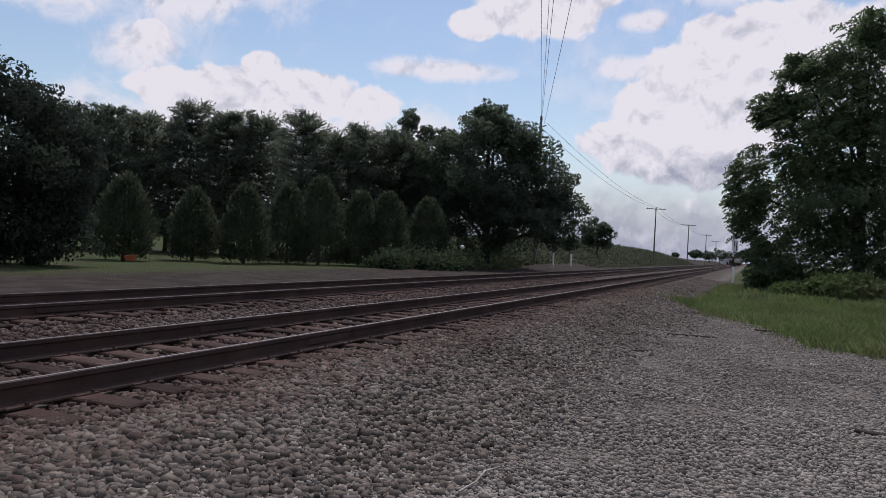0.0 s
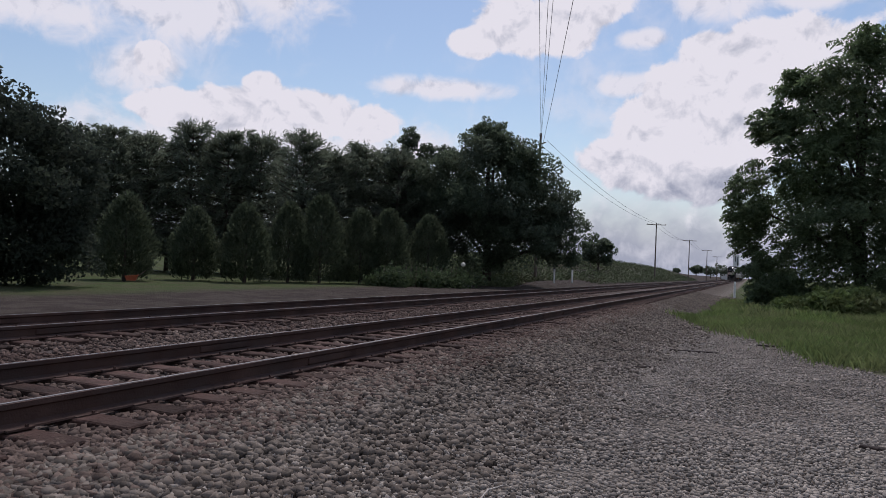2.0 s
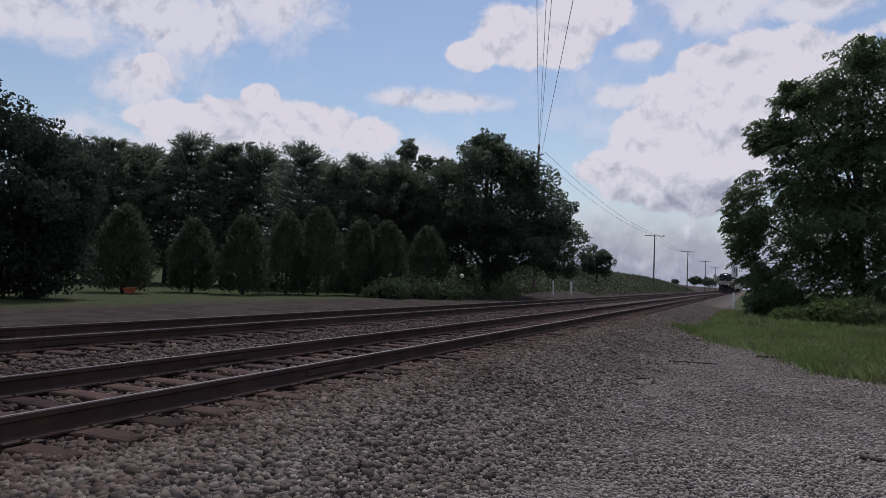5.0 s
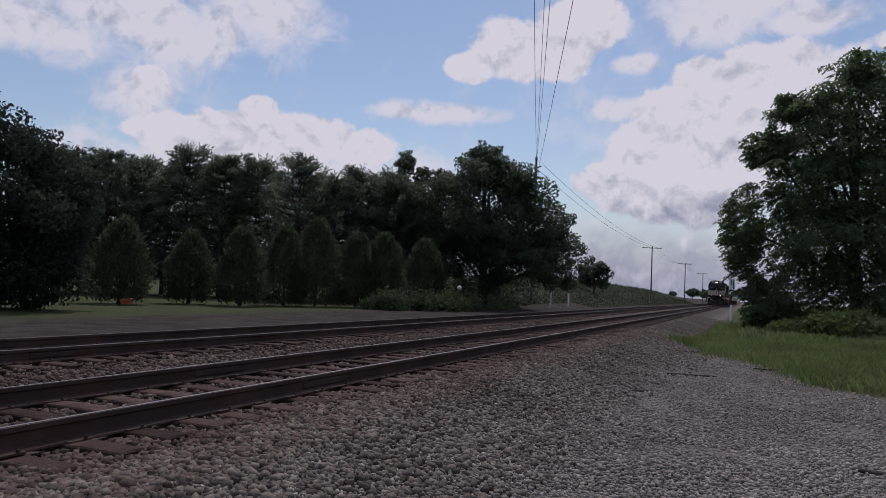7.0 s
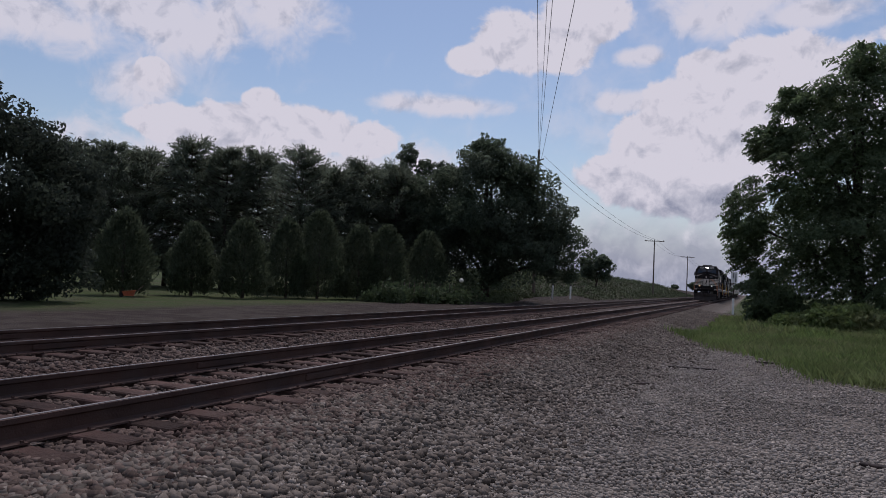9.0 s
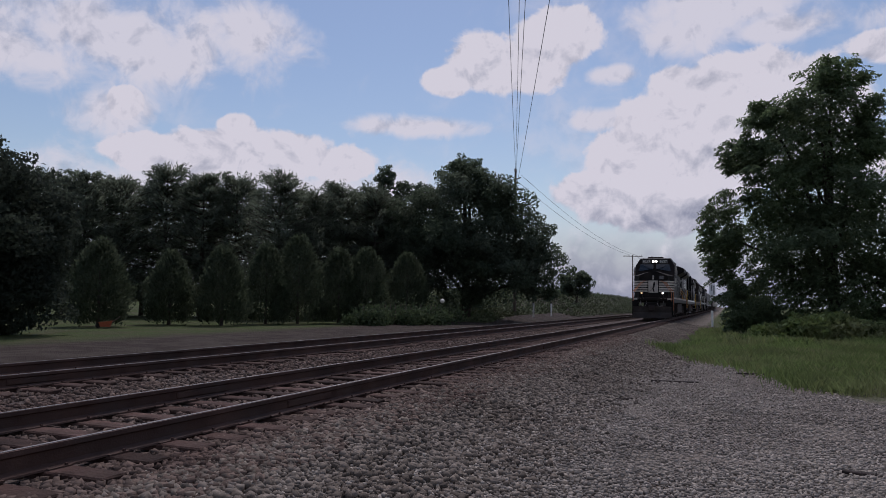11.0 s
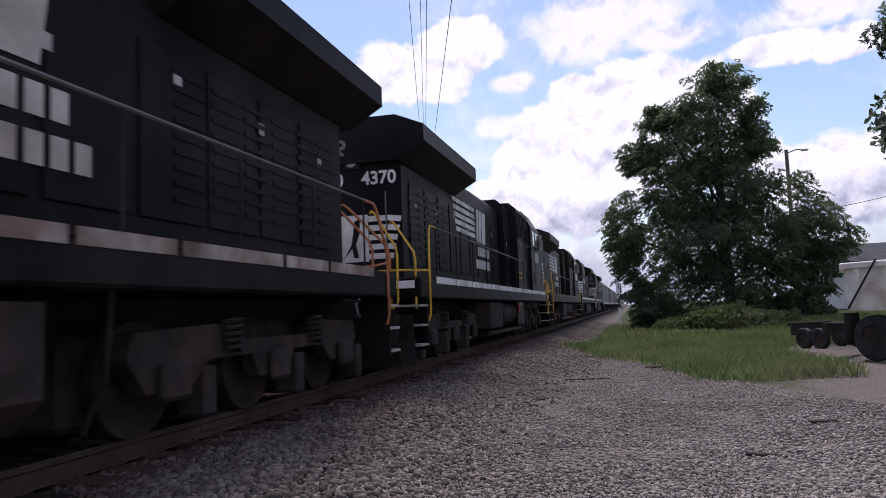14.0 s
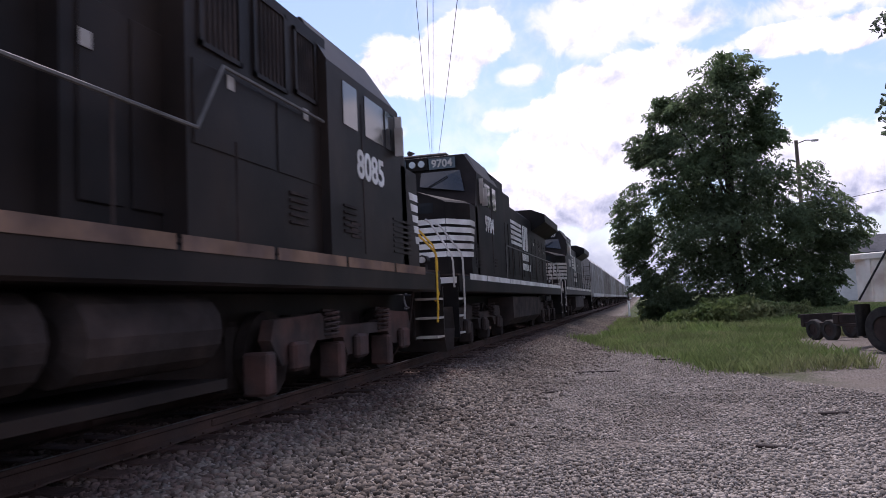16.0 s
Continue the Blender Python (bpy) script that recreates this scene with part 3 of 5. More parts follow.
def broadleaf(name, x, y, lobes, n, leaf, mat, label, seed, trunk=0.3, spread=0.3, droop=0.4, sub=30, frond=0.0):
    """A trunk, a limb to every lobe of the crown, and leaves in many small clumps round the lobes. Lobes: dx, dy, z, rx, ry, rz."""
    z0 = float(ground_height(x, y)) - 0.15
    rng, rnd = np.random.default_rng(seed), random.Random(seed)
    tree = thing(name, label, "tree", pose(x, y, z0))
    bm = bmesh.new()
    top = max(l[2] for l in lobes)
    limb(bm, (0, 0, -0.2), (0.1, 0.1, top * 0.75), trunk, trunk * 0.3, 0.2, rnd)
    for dx, dy, z, rx, ry, rz in lobes:
        limb(bm, (0, 0, z * rnd.uniform(0.3, 0.5)), (dx, dy, z), trunk * 0.45, 0.04, 0.3, rnd)
    part("trunk", bm, M_BARK, tree, "grey brown bark", True)
    cs, rs = [], []
    for dx, dy, z, rx, ry, rz in lobes:
        for _ in range(sub):
            u = rng.normal(0, 1, 3)
            u /= np.linalg.norm(u)
            k = rng.uniform(0.55, 0.95)
            cs.append((dx + u[0] * rx * k, dy + u[1] * ry * k, z + u[2] * rz * k))
            q = spread * min(rx, ry, rz) * rng.uniform(0.6, 1.25)
            rs.append((q, q, q * 0.75))
        cs.append((dx, dy, z)), rs.append((rx * 0.8, ry * 0.8, rz * 0.8))
    if frond:
        base = clump_points(rng, cs, rs, n // 16, 0.3)
        mid = np.array((0.0, 0.0, top * 0.5)) * np.ones((len(base), 1))
        mid[:, 2] = base[:, 2] * 0.9
        pts, ways = frond_points(rng, base, mid, frond, 10)
        loose = clump_points(rng, cs, rs, n - len(pts), 0.35)
        leaves("crown", np.concatenate([pts, loose]), leaf, mat, tree, seed, 0.0, 0.45, np.concatenate([ways, rng.normal(0, 1, (len(loose), 3)) - (0, 0, 0.5)]))
    else:
        leaves("crown", clump_points(rng, cs, rs, n, 0.35), leaf, mat, tree, seed, droop)
    return tree


def pine(x, y, h, w, seed, n=17000):
    """White pine: whorls of long level limbs, needles in flat plumes that sweep outward, a soft uneven top."""
    z0 = float(ground_height(x, y)) - 0.1
    rng, rnd = np.random.default_rng(seed), random.Random(seed)
    tree = thing("pine_tree", "tall dark green white pine with layered limbs", "tree", pose(x, y, z0), "row of pines")
    bm = bmesh.new()
    tube([(0, 0, -0.2), (0.05, 0, h * 0.5), (0, 0.05, h * 0.97)], [0.22, 0.14, 0.03], bm)
    cs, rs, ws = [], [], []
    z = h * 0.13
    while z < h * 0.97:
        t = z / h
        reach = w * (1.0 - 0.68 * (max(0, t - 0.35) / 0.65) ** 1.5) * rnd.uniform(0.85, 1.12)
        for k in range(10):
            a = rnd.uniform(0, 6.28)
            rr = reach * rnd.uniform(0.6, 1.12)
            lift = rr * (0.05 + 0.35 * t)
            tip = Vector((math.cos(a) * rr, math.sin(a) * rr, z + lift))
            tube([(0, 0, z), (tip.x * 0.5, tip.y * 0.5, z + lift * 0.35), tip], [0.05, 0.035, 0.012], bm, 4)
            for q in (0.3, 0.5, 0.68, 0.84, 1.0):
                cs.append((tip.x * q, tip.y * q, z + lift * q * q + 0.08))
                rs.append((0.62 * (1.2 - 0.45 * q), 0.62 * (1.2 - 0.45 * q), 0.27))
                ws.append((math.cos(a), math.sin(a), 0.55))
        z += h * 0.045 * rnd.uniform(0.8, 1.2)
    for _ in range(7):
        cs.append((rnd.uniform(-0.8, 0.8), rnd.uniform(-0.8, 0.8), h * rnd.uniform(0.90, 1.0))), rs.append((0.22, 0.22, 0.5)), ws.append((0, 0, 1.4))
    part("trunk", bm, M_BARK, tree, "grey brown bark", True)
    cs, rs, ws = np.array(cs), np.array(rs), np.array(ws)
    pick = rng.integers(0, len(cs), n)
    u = rng.normal(0, 1, (n, 3))
    u *= (rng.random(n) ** 0.4 / np.linalg.norm(u, axis=1))[:, None]
    leaves("needles", cs[pick] + u * rs[pick], 0.30, M_PINE, tree, seed, 0.0, 0.26, ws[pick] + rng.normal(0, 0.3, (n, 3)))
    return tree


def juniper(x, y, h, w, seed, n=8500):
    """A dense ovate evergreen on a short bare stem, its sides lumpy and its top blunt."""
    z0 = float(ground_height(x, y)) - 0.05
    rng = np.random.default_rng(seed)
    tree = thing("juniper_tree", "small dense ovate evergreen with a bare stem", "tree", pose(x, y, z0), "row of small evergreens")
    part("trunk", tube([(0, 0, -0.2), (0.03, 0, 0.6), (0, 0, h * 0.7)], [0.13, 0.1, 0.04]), M_BARK, tree, "grey brown bark")
    t = rng.random(n) ** 1.1
    z = 0.42 + t * (h - 0.42)
    over = np.sqrt(np.clip(1 - (np.clip(t - 0.3, 0, 1) / 0.72) ** 2, 0, 1))
    env = w * np.minimum(1.0, 0.68 + t * 1.6) * over * (1 - 0.35 * t)
    a = rng.uniform(0, 6.28, n)
    lump = 1 + 0.15 * np.sin(a * 3 + seed) * np.sin(t * 11 + seed * 2) + 0.11 * np.sin(a * 5 - t * 17 + seed * 5) + rng.normal(0, 0.09, n)
    r = env * (0.4 + 0.6 * rng.random(n) ** 0.4) * lump
    p = np.stack([np.cos(a) * r, np.sin(a) * r, z + rng.normal(0, 0.14, n)], -1)
    w3 = np.stack([np.cos(a) * 0.6, np.sin(a) * 0.6, np.full(n, 0.9)], -1)
    leaves("foliage", p, 0.20, M_JUNIPER, tree, seed, 0, 0.4, w3)
    return tree


def bearing(az, d):
    """A place on the ground d metres from the camera's stand, az degrees left of the rails."""
    return EYE[0] - d * math.sin(radians(az)), d * math.cos(radians(az))


def build_trees():
    rnd = random.Random(5)
    # tall pines, two staggered ranks
    for i, (az, el) in enumerate([(50.5, 8.6), (47.6, 8.7), (45.2, 8.6), (42.2, 9.9), (39.6, 9.2), (37.2, 9.3), (34.0, 9.5), (31.4, 8.4), (29.2, 8.9), (26.6, 9.2)]):
        d = 62 + rnd.uniform(-2, 2)
        x, y = bearing(az, d)
        pine(x, y, d * math.tan(radians(el)) + 1.6, 3.6, 40 + i)
    for i, az in enumerate((48.8, 46.0, 43.6, 40.8, 38.3, 35.6, 32.6, 30.2, 27.6)):
        d = 70 + rnd.uniform(-2, 2)
        x, y = bearing(az, d)
        pine(x, y, d * math.tan(radians(8.5)) + 1.4, 3.6, 60 + i, 11000)
    # small evergreens in front of them
    for i, (az, d, top, w) in enumerate([(46.4, 43.0, 4.0, 1.75), (41.7, 46.3, 3.4, 1.6), (38.0, 45.2, 3.9, 1.7), (34.8, 48.5, 4.2, 1.75), (32.4, 50, 4.9, 2.0),
                                         (29.3, 51.5, 4.0, 1.8), (27.2, 52.5, 4.1, 1.9), (24.0, 55.0, 3.8, 1.9)]):
        x, y = bearing(az, d)
        juniper(x, y, d * math.tan(radians(top)) + 1.55, w, 80 + i)
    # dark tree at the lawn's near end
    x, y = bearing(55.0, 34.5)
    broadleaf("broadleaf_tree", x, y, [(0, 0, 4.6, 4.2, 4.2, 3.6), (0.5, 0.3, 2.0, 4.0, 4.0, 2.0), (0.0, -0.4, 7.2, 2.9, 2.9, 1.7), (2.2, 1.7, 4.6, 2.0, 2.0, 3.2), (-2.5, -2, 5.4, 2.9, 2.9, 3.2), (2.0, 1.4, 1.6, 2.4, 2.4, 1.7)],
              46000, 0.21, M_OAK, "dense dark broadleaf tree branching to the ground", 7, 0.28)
    # large maple by the far track
    x, y = bearing(19.3, 62)
    broadleaf("maple_tree", x, y, [(0, 0, 8.2, 5.6, 5.6, 4.9), (0.6, 0, 3.6, 6.6, 5.5, 3.2), (-0.6, 0, 12.2, 3.0, 2.7, 2.1), (4.2, 1, 6.8, 3.4, 3.4, 3.3), (6.0, 1.6, 4.6, 2.6, 2.4, 3.4),
                                   (-4.6, 0, 8.0, 3.8, 3.6, 4.0), (2.2, 0, 10.4, 2.4, 2.4, 1.8), (-4.2, 0.5, 11.2, 1.3, 1.3, 1.2), (1.8, -2.6, 5.4, 3.8, 2.4, 4.0), (-2.6, -2.4, 5.6, 3.6, 2.4, 4.2), (-0.4, 0, 13.2, 1.6, 1.5, 1.2)],
              88000, 0.25, M_MAPLE, "broad dark green maple overhanging the track side", 8, 0.45)
    x, y = bearing(25.6, 66)
    broadleaf("broadleaf_tree", x, y, [(0, 0, 7.5, 3.6, 3.6, 4.5), (0, 0, 3.5, 4.0, 4.0, 2.8), (-0.3, 0, 12.6, 1.0, 1.0, 1.6), (1.6, 0, 11.4, 1.1, 1.1, 1.0)],
              30000, 0.25, M_MAPLE, "slim dark broadleaf tree with a ragged top", 9, 0.3)
    # lone tree on the bank
    x, y = bearing(10.8, 112)
    broadleaf("broadleaf_tree", x, y, [(0, 0, 3.0, 2.6, 2.6, 2.2), (0.9, 0, 4.0, 1.5, 1.5, 1.3)], 3500, 0.42, M_MAPLE, "small round tree on the green bank", 10, 0.18, 0.35)
    # walnut and undergrowth beside the yard
    x, y = bearing(-7.0, 43)
    broadleaf("walnut_tree", x, y, [(-0.3, 0, 2.2, 6.2, 3.6, 2.2), (-0.5, 0, 4.8, 6.0, 4.2, 2.7), (-0.6, 0, 7.4, 5.3, 3.8, 2.3), (-1.1, 0, 9.8, 4.1, 3.2, 1.9), (-0.6, 0, 11.9, 3.3, 2.6, 1.7),
                                    (0.3, 0, 13.8, 1.8, 1.5, 1.1), (-4.2, -0.3, 9.6, 1.3, 1.2, 1.2), (4.6, 0.2, 4.6, 2.1, 1.8, 3.0), (-5.3, 0.2, 5.4, 1.4, 1.4, 3.2), (1.7, 0, 10.4, 1.2, 1.1, 1.6), (-3.2, 0, 11.9, 1.0, 0.9, 0.9)],
              112000, 0.21, M_WALNUT, "tall green walnut tree with feathery drooping leaves", 12, 0.3, 0.26, 1.1, 34, frond=0.45)
    for i, (az, d, w, h) in enumerate([(-2.2, 46, 1.3, 2.6), (-1.7, 41, 1.9, 2.4), (-4.2, 37, 2.2, 1.1), (-6.6, 36, 2.4, 1.5), (-9.0, 37, 2.2, 1.1), (-11.5, 43, 1.7, 2.0)]):
        x, y = bearing(az, d)
        broadleaf("bush", x, y, [(0, 0, h * 0.5, w, w * 0.8, h * 0.5), (0.3, 0, h * 0.3, w * 1.1, w * 0.8, h * 0.3)], 3600, 0.24, M_GRASS if -11 < az < -3 else M_WALNUT, "dense green bush under the walnut tree", 110 + i, 0.08, 0.3, 0.6, 16)
    # branch of a tree standing beside the yard
    x, y = bearing(-22.5, 27)
    broadleaf("broadleaf_tree", x, y, [(0, 0, 7.4, 2.9, 2.9, 2.6), (-0.4, 0.3, 9.8, 2.0, 2.0, 1.6), (-1.2, 0.3, 6.4, 1.6, 1.6, 1.2), (2.6, 0, 4.0, 2.6, 2.6, 3.0)], 14000, 0.26, M_MAPLE, "dark broadleaf tree leaning over the yard", 13, 0.26)
    # more such trees along the yard's side, unseen, added for passing enamel to mirror
    for i, (az, d) in enumerate(((-31, 29), (-39, 25), (-48, 25), (-57, 24), (-68, 23), (-80, 22))):
        x, y = bearing(az, d)
        broadleaf("broadleaf_tree", x, y, [(0, 0, 6.5, 3.6, 3.6, 3.4), (0.4, 0.3, 9.6, 2.3, 2.3, 1.9), (-1.0, 1.2, 3.4, 3.4, 3.4, 2.8)], 8000, 0.6, M_MAPLE, "dark broadleaf tree out of view along the yard", 140 + i, 0.28)
    # far hedgerow trees
    for i, (az, d, r) in enumerate([(3.6, 420, 3.4), (2.6, 430, 4.0), (1.9, 520, 6.0), (0.8, 560, 6.0), (-0.4, 540, 6.5), (5.0, 410, 2.0)]):
        x, y = bearing(az, d)
        broadleaf("distant_tree", x, y, [(0, 0, r, r * 1.2, r, r * 0.8)], 900, 1.1, M_MAPLE, "round distant tree near the horizon", 30 + i, 0.3, 0.4, 0.2, 10)


build_trees()


def blades(name, n, area, h, mat, label, seed, w=0.02):
    rng = np.random.default_rng(seed)
    x, y = area(rng, n)
    n = len(x)
    z = ground_height(x, y) - 0.03
    a = rng.uniform(0, 6.28, n)
    hh = h * rng.uniform(0.4, 1.25, n)
    lean = rng.normal(0, 0.35, (n, 2)) * hh[:, None]
    c, s = np.cos(a) * w, np.sin(a) * w
    v = np.stack([np.stack([x - c, y - s, z], -1), np.stack([x + c, y + s, z], -1),
                  np.stack([x + c * 0.7 + lean[:, 0] * 0.4, y + s * 0.7 + lean[:, 1] * 0.4, z + hh * 0.6], -1), np.stack([x + lean[:, 0], y + lean[:, 1], z + hh], -1)], 1).reshape(-1, 3)
    f = np.arange(n * 4).reshape(n, 4)
    f = np.concatenate([f[:, [0, 1, 2]], f[:, [0, 2, 3]]])
    return tagged(arrays(name, v, f, mat), label, "grass", kind="stuff")


def meadow(rng, n):
    y = 15 + 34 * rng.random(n) ** 1.2
    x = rng.uniform(2.0, 20, n)
    e = x + 0.32 * y + np.sin(y * 1.3) * 0.5 + np.sin(x * 2.1) * 0.3 + rng.normal(0, 0.5, n)
    keep = (e > 11.4) & (x > 3.1 + 0.25 * np.sin(y)) & ~((x > 8.6) & (y < 25))
    return x[keep], y[keep]


def yard_edge(rng, n):
    y = rng.uniform(15.5, 28, n)
    x = 11.3 - 0.32 * y + rng.normal(0, 0.3, n)
    keep = x < 7.2
    return x[keep], y[keep]


def far_verge(rng, n):
    y = 30 + 160 * rng.random(n) ** 1.6
    return rng.uniform(4.3, 7.5, n), y


def bank_side(rng, n):
    y = 56 + 200 * rng.random(n) ** 1.8
    x = -11.2 - rng.random(n) * 18
    return x, y


blades("tall_grass", 120000, meadow, 0.29, M_GRASS, "tall green and yellowing meadow grass", 21, 0.0065)
blades("grass_fringe", 5000, yard_edge, 0.25, M_GRASS, "short ragged grass creeping into gravel", 22, 0.016)
blades("verge_weeds", 9000, far_verge, 0.4, M_GRASS, "weeds along the gravel verge", 23, 0.05)


def bank_cover():
    rng = np.random.default_rng(24)
    x, y = bank_side(rng, 60000)
    keep = ~((x > -13.4) & (y < 82))
    x, y = x[keep], y[keep]
    z = ground_height(x, y) + rng.random(len(x)) ** 2 * (0.35 + 0.4 * (np.sin(x * 0.9 + y * 0.35) > 0.3))
    tagged(leaves("bank_weeds", np.stack([x, y, z], -1), 0.27, M_WEED, None, 24, -0.4, 0.5), "rank weeds covering the green bank", "weeds", kind="stuff")


bank_cover()


# ---------------------------------------------------------------- lineside things
def utility_pole(x, y, h, label, arm=1.2, arms=1, lean=0.0, group="line of poles", arm_turn=90):
    z0 = float(ground_height(x, y))
    p = thing("utility_pole", label, "utility pole", pose(x, y, z0, 0, lean), group)
    part("pole", tube([(0, 0, -0.4), (0, 0, h * 0.5), (0, 0, h)], [0.17, 0.14, 0.10], None, 8), M_POLE, p)
    c, s = math.cos(radians(arm_turn)), math.sin(radians(arm_turn))
    for k in range(arms):
        z = h - 0.3 - 0.9 * k
        part("crossarm", tube([(-arm * c, -arm * s, z), (arm * c, arm * s, z)], 0.075, None, 4), M_POLE, p)
        for t in (-0.9, -0.45, 0.45, 0.9):
            part("insulator", tube([(arm * c * t, arm * s * t, z + 0.05), (arm * c * t, arm * s * t, z + 0.24)], [0.05, 0.04], None, 6), M_GREYED, p)
    return p


def wire(points, r, label="thin dark overhead wire between poles"):
    tagged(part("overhead_wire", tube(points, r, None, 5), M_WIRE), label, "wire", "overhead wires")


def sagging(a, b, sag, n=14):
    a, b = Vector(a), Vector(b)
    return [a.lerp(b, i / n) - Vector((0, 0, sag * 4 * (i / n) * (1 - i / n))) for i in range(n + 1)]


def build_poles():
    px, py = bearing(15.55, 72)
    zt = EYE[2] + 72 * math.tan(radians(10.57))
    main = utility_pole(px, py, zt - float(ground_height(px, py)), "tall wooden utility pole behind the maple", 0.35, 1)
    for k, z in enumerate((zt - 1.1, zt - 2.6)):
        part("bracket", tube([(0, 0, z - float(ground_height(px, py))), (0.55, -0.1, z + 0.15 - float(ground_height(px, py)))], 0.06), M_POLE, main)
    far = []
    for az, el, d in ((6.57, 3.88, 150), (4.16, 2.71, 214), (2.9, 2.0, 285), (2.2, 1.55, 360)):
        x, y = bearing(az, d)
        top = EYE[2] + d * math.tan(radians(el))
        utility_pole(x, y, top - float(ground_height(x, y)), "distant wooden pole with one crossarm", 1.9, 1, arm_turn=18)
        far.append((x, y, top))
    # four wires run from the pole over the yard and past the camera
    for az, el, z0, r in ((16.25, 23.6, zt - 0.1, 0.012), (15.35, 23.6, zt - 0.3, 0.011), (14.85, 23.6, zt - 1.0, 0.012), (12.85, 23.5, zt - 2.4, 0.014)):
        d = 25.0
        ex, ey = bearing(az, d)
        mid = Vector((ex, ey, EYE[2] + d * math.tan(radians(el))))
        a = Vector((px, py, z0))
        end = a + (mid - a) * 2.1
        end.z = mid.z + 1.2
        pts = []
        for i in range(25):
            t = i / 24
            # a parabola through the pole, the point overhead and the far end
            k = 1 / 2.1
            l0, l1, l2 = (t - k) * (t - 1) / k, t * (t - 1) / (k * (k - 1)), t * (t - k) / (1 - k)
            pts.append(Vector((a.x + (end.x - a.x) * t, a.y + (end.y - a.y) * t, a.z * l0 + mid.z * l1 + end.z * l2)))
        wire(pts, r)
    prev = (px, py, zt - 0.6)
    for q in far:
        for dx, dz in ((-0.6, 0.0), (0.6, -0.1)):
            wire(sagging((prev[0] + dx, prev[1], prev[2] + dz), (q[0] + dx, q[1], q[2] + dz), 1.2), 0.018)
        prev = q
    # lamp pole behind the walnut
    x, y = bearing(-11.47, 56)
    zt = EYE[2] + 56 * math.tan(radians(10.48))
    g = float(ground_height(x, y))
    lp = thing("street_lamp", "wooden pole with a short lamp arm", "street lamp", pose(x, y, g))
    part("pole", tube([(0, 0, -0.3), (0, 0, zt - g)], [0.16, 0.12], None, 8), M_POLE, lp)
    part("lamp_arm", tube([(0, 0, zt - g - 0.25), (0.6, -0.05, zt - g - 0.05), (1.1, -0.1, zt - g - 0.1)], 0.035), M_WIRE, lp)
    part("lamp_head", boxes((0.95, 1.4, -0.2, 0.0, zt - g - 0.2, zt - g - 0.06), bevel=0.03), M_GREYED, lp, "grey lamp head")
    bx, by = bearing(-24, 60)
    wire(sagging((x, y, EYE[2] + 56 * math.tan(radians(5.9))), (bx, by, EYE[2] + 60 * math.tan(radians(8.2))), 0.5), 0.02)
    x, y = bearing(-14.85, 74)
    top = EYE[2] + 74 * math.tan(radians(5.6))
    g = float(ground_height(x, y))
    ant = thing("antenna_mast", "thin mast with a small aerial beside the house", "antenna", pose(x, y, g))
    part("mast", tube([(0, 0, -0.2), (0, 0, top - g)], [0.10, 0.05]), M_POLE, ant)
    part("aerial", boxes((0.03, 0.3, -0.04, 0.04, top - g - 2.0, top - g - 1.3), bevel=0.02), M_WIRE, ant)
    # two guy stakes leaning under the walnut
    for az in (-12.05, -12.5):
        x, y = bearing(az, 47)
        g = float(ground_height(x, y))
        tagged(part("leaning_stake", tube([(x + 0.15, y, g - 0.1), (x - 0.45, y, g + 2.1)], 0.05), M_GREYED), "pale leaning stake under the walnut", "stake", "leaning stakes")


build_poles()


